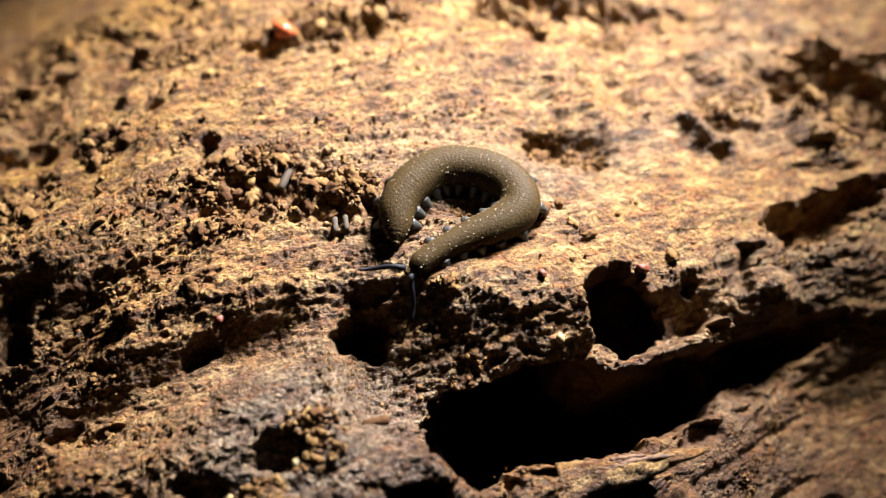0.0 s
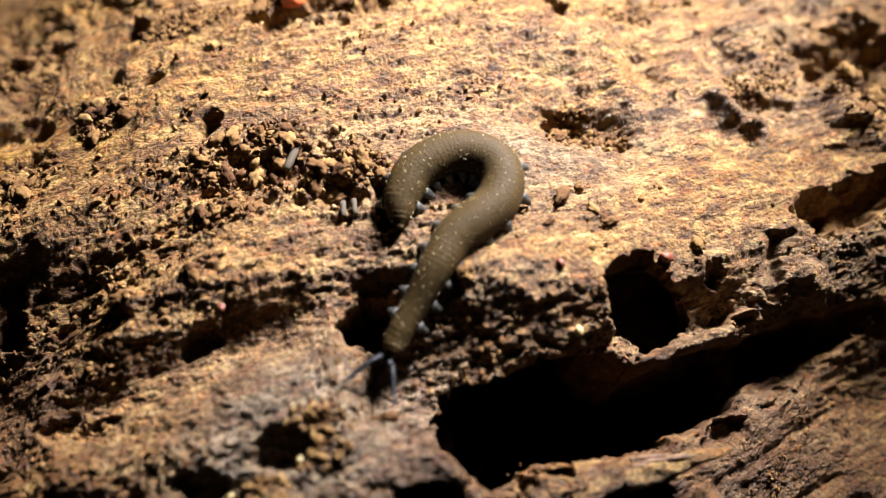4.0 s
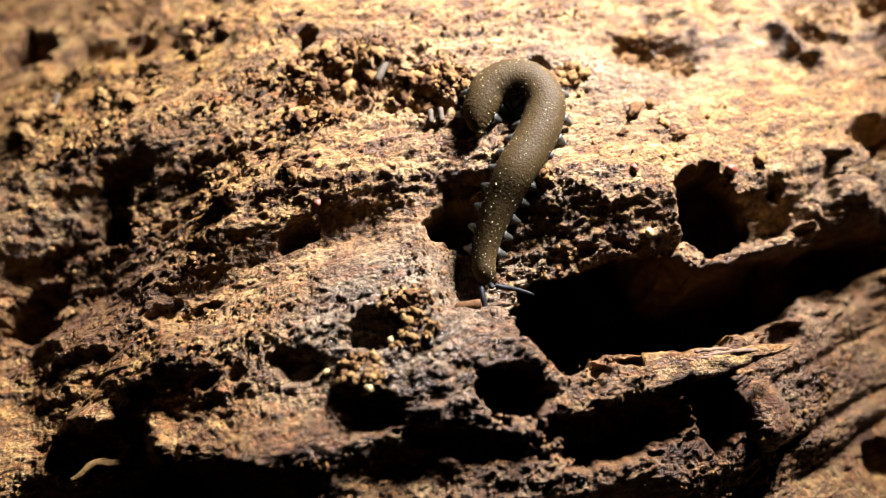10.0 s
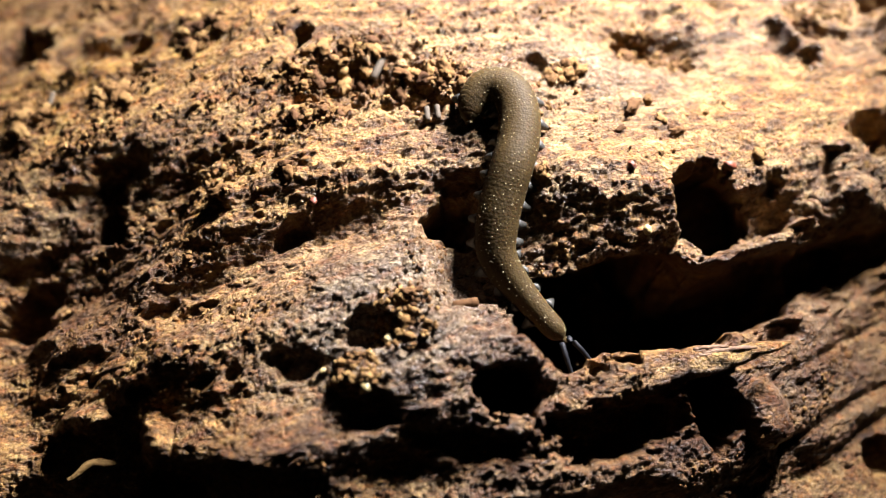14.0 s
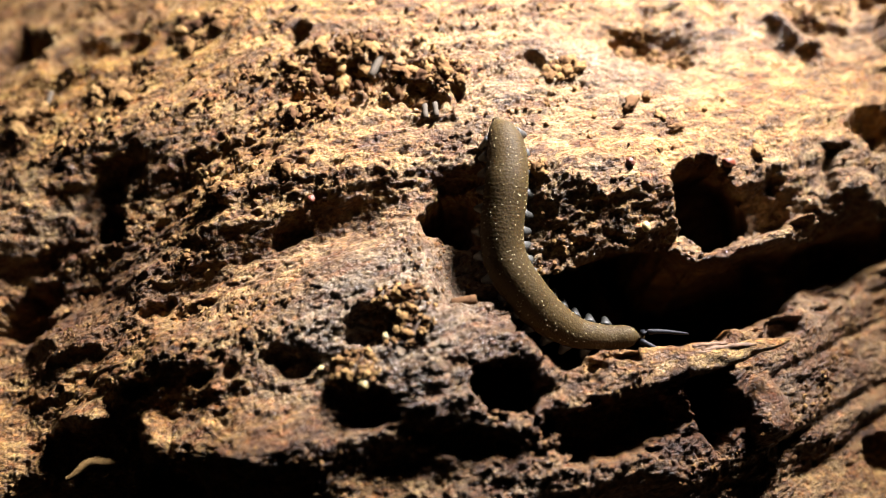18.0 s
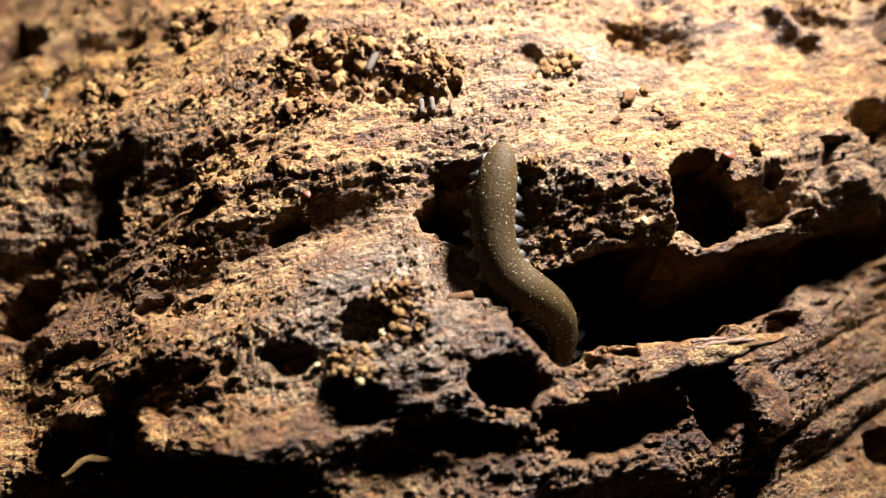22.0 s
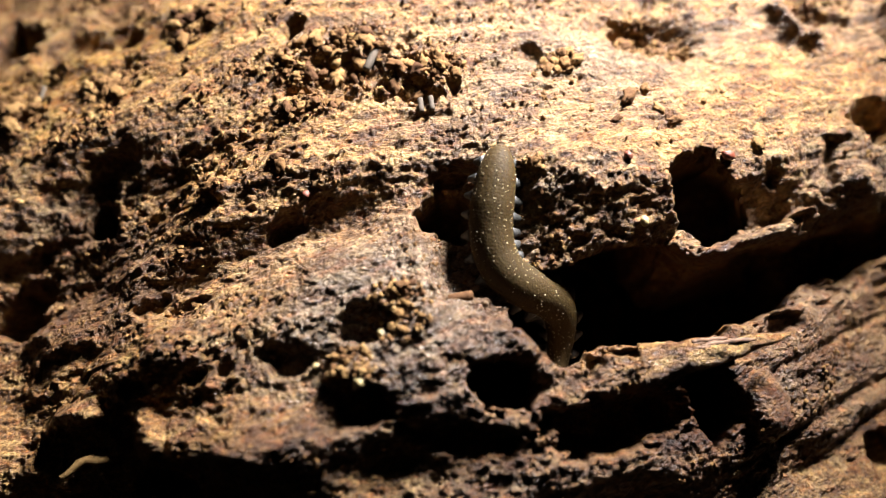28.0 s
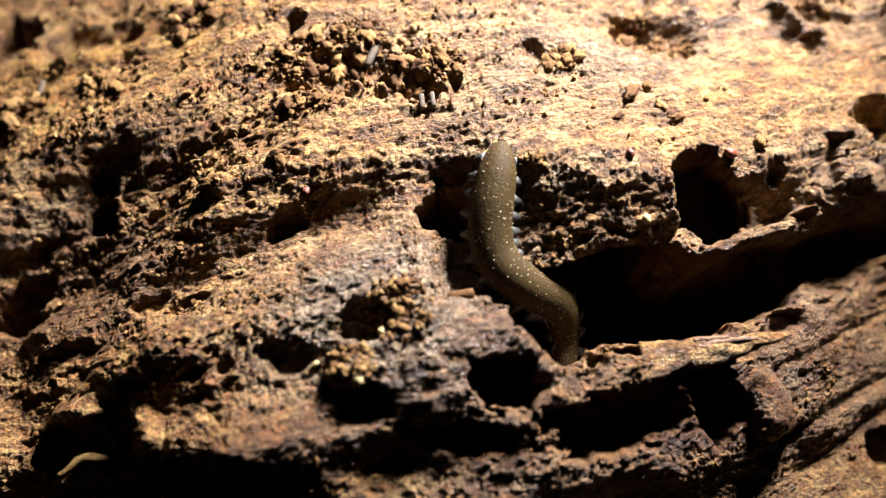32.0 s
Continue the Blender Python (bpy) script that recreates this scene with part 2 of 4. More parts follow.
def line_gap(u, v, pts):
    """Gap to a broken line, how far along it (0 to 1) and on which side (+1: left of its way)."""
    best, along, side = np.full(u.shape, 1e9), 0 * u, 0 * u
    n = len(pts) - 1
    for k, ((au, av), (bu, bv)) in enumerate(zip(pts, pts[1:])):
        du, dv = bu - au, bv - av
        s = np.clip(((u - au) * du + (v - av) * dv) / (du * du + dv * dv), 0, 1)
        gap = np.hypot(u - au - s * du, v - av - s * dv)
        near = gap < best
        best = np.where(near, gap, best)
        along = np.where(near, (k + s) / n, along)
        side = np.where(near, np.sign(du * (v - av) - dv * (u - au)), side)
    return best, along, side


def turned(u, v, at, ru, rv, angle):
    c, s = math.cos(radians(angle)), math.sin(radians(angle))
    du, dv = u - at[0], v - at[1]
    return (du * c + dv * s) / ru, (dv * c - du * s) / rv


def pit(h, u, v, at, ru, rv, depth, rag, angle=0, sharp=2.0, ragged=0.15):
    """A hole with a ragged rim; sharp: how steep its walls are."""
    x, y = turned(u, v, at, ru, rv, angle)
    return h - depth * ease((1 - np.hypot(x, y) - ragged * rag) * sharp + 0.5 * (sharp > 1))


def ledge(h, u, v, pts, width, level, ends=0.08):
    """Wood left standing along a line, up to a level."""
    gap, along, side = line_gap(u, v, pts)
    gap = gap + 0.25 * rough_noise(u * 0.8, v * 1.5, 33, 3)
    m = np.exp(-((gap / width) ** 4)) * ease(along / ends + 0.2) * ease((1 - along) / ends + 0.2)
    return np.maximum(h, h + (level - h) * m)


def mound(h, u, v, at, ru, rv, height, angle=0, power=1.0):
    x, y = turned(u, v, at, ru, rv, angle)
    return h + height * np.clip(1 - x * x - y * y, 0, None) ** power


def swell(h, u, v, at, ru, rv, height, angle=0):
    """A soft rise or hollow without an edge."""
    x, y = turned(u, v, at, ru, rv, angle)
    return h + height * np.exp(-x * x - y * y)


def ridge(h, u, v, pts, width, height, ends=0.15, back=1.0):
    """A crest along a line; back: width of its right side against its left."""
    gap, along, side = line_gap(u, v, pts)
    w = np.where(side > 0, width, width * back)
    fade = ease(along / ends) * ease((1 - along) / ends) if ends else 1
    return h + height * np.exp(-((gap / w) ** 2)) * fade


def shelf(h, u, v, pts, drop, run, reach, rag=0.3, seed=3):
    """Right of the line the ground falls by drop within run, and comes back to what it was after reach."""
    gap, along, side = line_gap(u, v, pts)
    gap = gap * -side + rag * rough_noise(u * 0.7, v * 1.3, seed, 4)
    fade = ease(along / 0.08) * ease((1 - along) / 0.08)
    return h - drop * fade * ease(gap / run) * (1 - ease((gap - run) / reach))


def warp(u, v):
    """Bends the features' outlines a little."""
    return (u + 0.45 * smooth_noise(u / 5, v / 4, 131) + 0.2 * smooth_noise(u / 1.4, v / 1.2, 132),
            v + 0.35 * smooth_noise(u / 5, v / 4, 133) + 0.16 * smooth_noise(u / 1.4, v / 1.2, 134))


def base(u, v):
    """The log's large forms: highest in the middle, sinking away to both sides."""
    h = 2.4 - np.where(u > 3, 14, 11) * (1 - np.exp(-(((u - 3) / 51) ** 2)))
    h = swell(h, u, v, (-8, 23), 16, 10, 1.2)
    h = swell(h, u, v, (28, 13), 15, 6, -1.3)
    h = swell(h, u, v, (-7, -7), 16, 8.5, 2.4, -10)
    h = swell(h, u, v, (45, -17), 17, 13, -9.5)
    h = swell(h, u, v, (-27, 9), 11, 6, -2.6, 18)
    h = swell(h, u, v, (14, 2), 10, 5, 1.4)
    h = swell(h, u, v, (-38, 4), 9, 6, -4.2, 20)
    h = swell(h, u, v, (-36, -16), 11, 5, -2.8)
    return swell(h, u, v, (28, -30), 14, 8, -3.6)


MAIN_CREST = ((-36.95, -0.41), (-32.12, 3.07), (-25.63, 5.51), (-21.04, 6.60), (-15.32, 8.00), (-10.85, 8.63), (-6.93, 8.31), (-1.65, 7.93), (3.18, 7.54), (7.10, 5.58), (11.81, 2.94),
              (16.77, 2.14), (21.22, 1.78), (24.30, 1.01), (28.53, 1.07), (32.61, 1.02), (35.89, 2.89), (39.89, 4.99), (44.16, 5.38), (48.40, 5.48))
UPPER_CREST = ((-41.01, 12.08), (-37.67, 13.61), (-34.32, 15.91), (-30.86, 17.28), (-27.47, 18.13), (-24.20, 18.60), (-21.42, 18.76), (-18.88, 18.66), (-15.11, 17.92))


def relief(u, v):
    """Height over the round of the log, in millimetres."""
    u, v = warp(u, v)
    rag = rough_noise(u * 0.4, v * 0.5, 1, 2) + 0.7 * rough_noise(u * 1.1, v * 1.5, 4, 3)
    h = base(u, v) + 0.55 * rough_noise(u / 11, v / 7, 21, 3) + 0.20 * rough_noise(u / 4.5, v / 2.4, 23, 3)
    # the main crest, round above and falling away below
    h = ridge(h, u, v, MAIN_CREST[8:], 3.4, 0.4, 0.1, 1.3)
    h = shelf(h, u, v, MAIN_CREST[7:17], 3.6, 11.0, 4.0, 0.5)
    h = ridge(h, u, v, MAIN_CREST[:9], 2.4, 0.55, 0.1, 1.3)
    h = shelf(h, u, v, MAIN_CREST[:9], 0.8, 4.5, 4.0, 0.4)
    h = shelf(h, u, v, MAIN_CREST[5:11], 0.5, 4.5, 4.0, 0.6)
    # the shaded groove under its lower arm
    h = ridge(h, u, v, ((-25.66, 0.61), (-23.12, 1.50), (-19.15, 2.30), (-15.17, 3.17), (-11.58, 3.47), (-7.44, 3.26), (-3.30, 3.64)), 1.8, -1.1, 0.12, 1.6)
    h = pit(h, u, v, (-25.24, 1.08), 1.5, 0.8, 1.4, rag, 15, 1.5, 0.3)
    h = pit(h, u, v, (-22.02, -0.08), 1.6, 0.6, 0.9, rag, 15, 1.5, 0.3)
    # the terrace edge on the far left with the hollow under it
    h = ridge(h, u, v, UPPER_CREST, 2.4, 0.6, 0.1)
    h = shelf(h, u, v, UPPER_CREST[:6], 0.9, 2.6, 5.0, 0.5)
    h = pit(h, u, v, (-28.73, 14.60), 2.4, 1.4, 1.1, rag, 22, 1.2, 0.25)
    h = pit(h, u, v, (-28.22, 11.49), 1.5, 1.4, 6.0, rag, 10, 2.2, 0.25)
    h = pit(h, u, v, (-22.08, 12.02), 4.5, 1.3, 0.5, rag, 22, 1.0, 0.4)
    h = pit(h, u, v, (-23.33, 9.33), 2.4, 0.6, 0.8, rag, 20, 1.2, 0.4)
    h = pit(h, u, v, (-15.54, 13.41), 4.0, 1.4, 0.4, rag, 18, 1.0, 0.5)
    h = mound(h, u, v, (-16.87, 9.11), 1.3, 1.2, 1.1)
    h = pit(h, u, v, (-38.28, 5.95), 3.2, 2.0, 5.0, rag, 15, 1.8, 0.25)
    h = pit(h, u, v, (-38.64, 9.52), 3.5, 1.2, 1.5, rag, 20, 1.2, 0.3)
    # hollows in and under the crest
    h = pit(h, u, v, (1.44, 1.84), 2.2, 2.1, 8.0, rag, -20, 1.8, 0.2)
    h = pit(h, u, v, (2.90, 4.98), 1.4, 0.7, 2.0, rag, 0, 1.5, 0.3)
    h = pit(h, u, v, (-12.46, 4.24), 1.6, 0.8, 1.6, rag, 15, 1.4, 0.3)
    # the lower left: lumps with pits between them
    h = mound(h, u, v, (-35.76, 2.56), 2.6, 1.5, 1.3, 12)
    h = swell(h, u, v, (-22.59, -2.84), 6, 2.0, 0.7, -5)
    h = pit(h, u, v, (-33.84, -1.57), 3.2, 1.1, 0.72, rag, 8, 1.3, 0.3)
    h = pit(h, u, v, (-27.80, -2.40), 1.9, 0.9, 0.29, rag, 20, 1.3, 0.3)
    h = pit(h, u, v, (-19.74, -6.20), 0.9, 0.7, 0.83, rag, 0, 1.3, 0.2)
    h = pit(h, u, v, (-15.26, -6.19), 1.1, 0.7, 0.75, rag, 0, 1.3, 0.2)
    h = pit(h, u, v, (-27.67, -5.82), 0.9, 0.6, 0.90, rag, 0, 1.3, 0.2)
    h = pit(h, u, v, (-22.19, -6.25), 1.0, 0.8, 0.49, rag, 0, 1.3, 0.2)
    h = pit(h, u, v, (-14.06, -7.22), 1.5, 1.0, 0.90, rag, 0, 1.3, 0.2)
    h = pit(h, u, v, (-23.85, -8.23), 2.2, 0.8, 0.27, rag, -4, 1.3, 0.3)
    h = pit(h, u, v, (-34.15, -3.47), 3.0, 0.8, 0.68, rag, 5, 1.2, 0.3)
    h = ridge(h, u, v, ((-35.43, -5.64), (-33.15, -6.04), (-30.80, -7.52)), 0.9, 1.1, 0.15)
    h = pit(h, u, v, (-34.35, -8.70), 4.2, 1.4, 1.35, rag, -3, 1.2, 0.3)
    h = pit(h, u, v, (-29.65, -6.51), 1.4, 1.2, 0.34, rag, 0, 1.2, 0.3)
    h = mound(h, u, v, (-26.93, -9.88), 1.9, 2.2, 2.0)
    h = pit(h, u, v, (-26.29, -13.60), 2.4, 1.1, 1.50, rag, 0, 1.3, 0.3)
    h = swell(h, u, v, (-19.59, -12.99), 7, 3.2, 3.2, -8)
    h = swell(h, u, v, (-25.63, -4.91), 6, 2.4, 1.5)
    h = swell(h, u, v, (-38.64, -5.27), 5, 4, -2.2)
    h = swell(h, u, v, (-7.88, -17.41), 5, 2.2, -1.2)
    h = swell(h, u, v, (-36.87, -15.65), 9, 3.0, -1.6, -6)
    # the grey mound: pits and the rim towards the cavity
    h = pit(h, u, v, (-7.97, -5.87), 1.9, 1.5, 2.2, rag, 10, 1.8, 0.2)
    h = pit(h, u, v, (-9.56, -12.10), 2.2, 1.3, 2.6, rag, 0, 1.6, 0.2)
    h = mound(h, u, v, (-9.74, -9.59), 2.2, 1.5, 0.9)
    h = pit(h, u, v, (-1.80, -4.66), 0.8, 0.7, 0.7, rag, 0, 1.5, 0.3)
    h = pit(h, u, v, (-2.90, -16.19), 3.0, 1.0, 0.8, rag, -25, 1.2, 0.4)
    h = ridge(h, u, v, ((3.96, -8.84), (4.62, -12.27), (6.32, -14.60), (3.06, -16.04), (-0.06, -14.62)), 1.0, 0.5, 0.12)
    h = pit(h, u, v, (1.98, -13.38), 2.6, 1.8, 12.0, rag, -18, 3.0, 0.22)
    # the long cavity, which runs out to the right
    h = pit(h, u, v, (16.08, -9.01), 10.0, 4.5, 32.0, rag, -4, 12.0, 0.07)
    h = pit(h, u, v, (8.46, -8.81), 3.9, 4.7, 20.0, rag, 35, 9.0, 0.09)
    h = pit(h, u, v, (11.86, -7.19), 4.2, 2.3, 14.0, rag, -12, 6.0, 0.12)
    h = pit(h, u, v, (24.56, -9.77), 6.5, 3.2, 13.0, rag, 6, 4.0, 0.1)
    h = pit(h, u, v, (36.79, -8.27), 8.0, 1.8, 4.5, rag, 4, 1.5, 0.12)
    # the round hole in the face and the lip under it
    h = pit(h, u, v, (23.43, -1.74), 3.2, 3.5, 15.0, rag, 0, 3.4, 0.16)
    h = pit(h, u, v, (28.28, -2.70), 2.6, 2.2, 1.6, rag, 0, 1.2, 0.3)
    h = ledge(h, u, v, ((19.58, -4.52), (20.67, -5.81), (24.69, -6.30), (30.44, -6.06), (33.26, -4.91)), 0.9, -1.2)
    # under the cavity: torn edge, two caves, a pillar between them and a stump
    h = pit(h, u, v, (9.59, -18.11), 5.0, 2.1, 6.0, rag, -6, 1.5, 0.25)
    h = pit(h, u, v, (18.98, -18.35), 2.0, 3.6, 10.0, rag, 0, 2.2, 0.24)
    h = ledge(h, u, v, ((6.04, -14.55), (7.43, -13.60), (10.34, -12.26), (13.05, -12.57), (16.66, -13.39), (19.90, -13.73)), 0.9, 1.1)
    h = ledge(h, u, v, ((9.12, -13.79), (10.77, -13.39), (13.11, -13.91), (16.45, -15.02)), 1.5, 0.5)
    h = ledge(h, u, v, ((11.15, -14.95), (13.70, -16.11), (16.23, -16.81)), 1.1, -0.5)
    h = ledge(h, u, v, ((17.06, -14.90), (16.02, -18.50), (14.46, -21.82)), 1.1, -0.7)
    h = mound(h, u, v, (23.66, -20.81), 2.4, 3.4, 2.4, 0, 0.8)
    h = pit(h, u, v, (27.08, -14.06), 2.2, 0.9, 2.2, rag, 14, 1.6, 0.2)
    h = swell(h, u, v, (9.98, -25.33), 7, 2.6, -2.5, -8)
    # the slope on the right, furrowed along the grain
    h = ridge(h, u, v, ((23.37, -24.55), (25.28, -24.40), (29.47, -23.09), (34.63, -22.61), (40.13, -22.25)), 0.8, -0.6, 0.1)
    h = ridge(h, u, v, ((24.68, -28.08), (26.65, -28.02), (31.09, -26.73), (36.15, -25.79), (41.29, -25.38)), 0.9, -0.65, 0.1)
    h = ridge(h, u, v, ((22.47, -18.81), (26.97, -17.48), (33.21, -16.79), (40.05, -15.98)), 0.5, -0.5, 0.1)
    h = pit(h, u, v, (34.96, -29.14), 1.5, 1.6, 3.0, rag, 0, 1.8, 0.2)
    # far right: a hollow, a groove and folds
    h = pit(h, u, v, (46.96, 3.19), 5.5, 1.7, 4.0, rag, 14, 1.3, 0.3)
    h = pit(h, u, v, (41.90, 3.19), 1.8, 1.2, 2.0, rag, 14, 1.3, 0.3)
    h = mound(h, u, v, (37.39, -3.74), 4.5, 3.2, 2.6, -5)
    h = ridge(h, u, v, ((37.11, 1.90), (36.12, -1.43), (35.08, -4.15)), 0.5, -1.0, 0.1)
    h = pit(h, u, v, (31.54, -5.71), 1.2, 0.7, 2.0, rag, 30, 1.6, 0.2)
    # folds and hollows up on the slope
    h = swell(h, u, v, (24.63, 15.00), 6.0, 3.0, -2.5, -20)
    h = pit(h, u, v, (22.52, 16.62), 1.7, 1.0, 1.0, rag, -25, 1.2, 0.4)
    h = pit(h, u, v, (26.43, 13.83), 1.3, 0.9, 0.9, rag, -25, 1.2, 0.4)
    h = mound(h, u, v, (31.93, 12.11), 3.6, 2.4, 1.0, -25)
    h = ridge(h, u, v, ((30.87, 15.77), (34.14, 15.39), (35.19, 13.02), (36.29, 10.70)), 1.0, -0.3, 0.2)
    h = ridge(h, u, v, ((34.68, 17.31), (36.95, 15.60), (38.06, 12.44), (40.77, 11.21)), 0.9, 1.0, 0.2)
    h = pit(h, u, v, (41.34, 14.03), 2.8, 1.6, 0.35, rag, -15, 1.0, 0.5)
    h = mound(h, u, v, (42.05, 16.52), 3.0, 3.2, 0.9, -10)
    h = mound(h, u, v, (42.19, 22.42), 3.6, 3.0, 1.5, -10)
    h = mound(h, u, v, (34.38, 20.60), 3.0, 2.6, 1.0, -10)
    h = mound(h, u, v, (48.50, 12.16), 2.4, 1.8, 1.1, 15)
    h = swell(h, u, v, (31.34, 21.74), 2.0, 3.0, -0.7, 30)
    h = swell(h, u, v, (37.82, 20.18), 1.2, 3.5, -0.5, 25)
    h = swell(h, u, v, (47.83, 17.72), 1.6, 4.5, -0.9, 30)
    h = pit(h, u, v, (-3.83, 16.70), 3.6, 2.4, 1.6, rag, -10, 1.1, 0.5)
    h = pit(h, u, v, (1.42, 13.26), 2.7, 1.6, 1.5, rag, -8, 1.1, 0.5)
    h = ridge(h, u, v, ((-1.82, 11.72), (0.88, 10.64), (4.01, 10.40)), 0.6, -0.5, 0.15)
    h = pit(h, u, v, (-7.94, 22.14), 1.1, 0.8, 1.4, rag, 0, 1.3, 0.3)
    h = pit(h, u, v, (12.30, 14.68), 1.2, 0.8, 1.0, rag, -30, 1.3, 0.3)
    h = pit(h, u, v, (-35.32, 35.12), 2.8, 2.6, 4.0, rag, 20, 1.5, 0.3)
    h = ridge(h, u, v, ((-33.26, 30.99), (-29.19, 30.79), (-24.78, 30.26), (-21.26, 29.56)), 1.4, -1.4, 0.15)
    h = ridge(h, u, v, ((-31.93, 28.32), (-27.40, 27.33), (-22.98, 26.93), (-19.95, 26.28)), 1.2, 0.7, 0.15)
    h = pit(h, u, v, (-24.12, 25.30), 2.2, 1.5, 0.8, rag, 10, 1.0, 0.5)
    h = pit(h, u, v, (-33.17, 23.62), 2.2, 1.6, 0.8, rag, 10, 1.0, 0.5)
    folds = ease((u - 16) / 10) * ease((v - 7) / 5) * ease((62 - u) / 10)
    h = h + folds * (0.85 * smooth_noise(u / 4.5, v / 4.0, 141) + 0.5 * smooth_noise(u / 2.2, v / 2.4, 142))
    # farther up
    h = ridge(h, u, v, ((-14.92, 30.57), (-12.57, 32.15), (-10.49, 31.65), (-7.70, 29.72)), 1.2, 0.9, 0.15)
    h = ridge(h, u, v, ((-25.99, 33.24), (-22.85, 35.33), (-20.80, 40.48)), 1.6, -1.2, 0.15)
    h = pit(h, u, v, (-13.21, 36.76), 1.5, 1.1, 2.4, rag, 0, 1.4, 0.3)
    h = pit(h, u, v, (-11.94, 29.44), 0.7, 0.5, 1.2, rag, 0, 1.4, 0.3)
    h = pit(h, u, v, (-7.71, 22.62), 1.0, 0.8, 1.6, rag, 0, 1.4, 0.3)
    h = pit(h, u, v, (-24.24, 43.08), 3.6, 2.4, 2.2, rag, 30, 1.1, 0.5)
    h = pit(h, u, v, (7.79, 34.05), 4.6, 2.0, 2.4, rag, 0, 1.1, 0.5)
    h = pit(h, u, v, (0.75, 32.42), 2.8, 1.3, 1.6, rag, 0, 1.1, 0.5)
    h = pit(h, u, v, (26.30, 32.77), 4.6, 3.0, 3.4, rag, 0, 1.1, 0.5)
    h = pit(h, u, v, (36.22, 30.94), 5.0, 2.0, 1.6, rag, 0, 1.1, 0.5)
    h = pit(h, u, v, (54.70, 16.99), 5.0, 5.2, 3.2, rag, 30, 1.1, 0.5)
    h = pit(h, u, v, (40.50, 14.09), 2.6, 1.0, 0.35, rag, -20, 1.1, 0.4)
    # rot pocks on the lower side
    low = swell(0 * u, u, v, (-22, -8), 17, 6, 1.0) + swell(0 * u, u, v, (0, -20), 22, 4, 0.9)
    low = np.clip(low, 0, 1)
    h = h - low * 0.22 * ease(1.25 - cells(u / 2.8 + 0.2 * smooth_noise(u, v, 5), v / 2.0, 61) / 0.36)
    h = h - low * 0.12 * ease(1.2 - cells(u / 1.2, v / 0.9, 71) / 0.36)
    h = h + low * 0.18 * rough_noise(u / 2.4, v / 1.7, 81, 3)
    # pitted, flaking patches elsewhere
    worn = ease(0.5 + 1.6 * rough_noise(u / 8, v / 4, 91, 2))
    calm = 1 - 0.45 * np.clip(swell(0 * u, u, v, (29, 9), 16, 7, 1.0), 0, 1)
    h = h - calm * 0.07 * worn * ease(1.2 - cells(u / 0.7 + 0.8 * smooth_noise(u, v, 6), v / 0.5 + 0.8 * smooth_noise(u * 0.9, v, 16), 95) / 0.45)
    calm = calm * (1 - 0.45 * ease((4 - u) / 24) * ease((v - 10) / 10))
    # torn fibres on the face, and grit over all
    face = np.clip(swell(0 * u, u, v, (12, 0), 12, 4.0, 1.0), 0, 1)
    h = h + face * (0.11 * rough_noise(u / 0.8, v / 0.5, 45, 2, 0.7) + 0.05 * rough_noise(u / 3.0, v / 0.7, 46, 2))
    h = h + (0.11 + 0.10 * ease((v - 2) / 6)) * calm * rough_noise(u / 3.0 + v / 9, v / 0.75, 41, 4, 0.55)
    h = h + calm * (0.06 + 0.05 * worn) * rough_noise(u / 0.6, v / 0.42, 51, 3, 0.75)
    h = h + calm * 0.10 * ease(1.15 - cells(u / 0.55 + 0.9 * smooth_noise(u * 0.9, v * 1.1, 8), v / 0.42 + 0.9 * smooth_noise(u * 0.8, v * 1.2, 18), 97) / 0.55)
    lumpy = ease((24 - u) / 34) * ease((v - 5) / 8) * ease(0.35 + 1.3 * rough_noise(u / 6, v / 4, 93, 2))
    h = h + lumpy * 0.17 * ease(1.2 - cells(u / 0.95 + 0.3 * smooth_noise(u, v, 10), v / 0.8, 101) / 0.6)
    h = h + lumpy * 0.13 * rough_noise(u / 1.7, v / 1.3, 57, 2)
    rubble = np.clip(swell(0 * u, u, v, (-13.75, 43.93), 15, 5, 1.0), 0, 1)
    rubble = np.clip(rubble + swell(0 * u, u, v, (25.38, 37.17), 14, 4, 1.0) + swell(0 * u, u, v, (52.60, 15.44), 5, 6, 1.0), 0, 1)
    h = h + 0.55 * rubble * ease(1.15 - cells(u / 1.5 + 0.3 * smooth_noise(u, v, 9), v / 1.1, 99) / 0.6)
    h = h + 0.7 * rubble * rough_noise(u / 2.4, v / 1.7, 55, 3, 0.55)
    return h


def weathering(u, v):
    """Where the wood has bleached to grey."""
    g = swell(0 * u, u, v, (-4.27, -5.97), 13, 7, 0.45) + swell(0 * u, u, v, (29.65, -18.06), 10, 8, 0.2)
    g = g - swell(0 * u, u, v, (-29.56, 23.62), 14, 8, 0.28) - swell(0 * u, u, v, (-12.53, 44.49), 14, 6, 0.22)
    return g + swell(0 * u, u, v, (25.96, 14.12), 12, 4, 0.14)


def rot_and_shade(u, v):
    """Dark red wood: brown decay low down, shade painted into cavity, hollow and groove."""
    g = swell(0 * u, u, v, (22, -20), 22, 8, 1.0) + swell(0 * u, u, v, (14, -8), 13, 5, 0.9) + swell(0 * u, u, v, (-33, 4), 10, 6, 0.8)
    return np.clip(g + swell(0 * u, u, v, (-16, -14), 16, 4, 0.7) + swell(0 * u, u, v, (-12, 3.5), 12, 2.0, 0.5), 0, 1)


def spread(lo, a, b, hi, fine, coarse):
    """Grid lines: fine from a to b, coarse out to lo and hi."""
    return np.unique(np.r_[np.linspace(lo, a, coarse), np.arange(a, b, fine), np.linspace(b, hi, coarse)].round(4))


FINE = 0.12
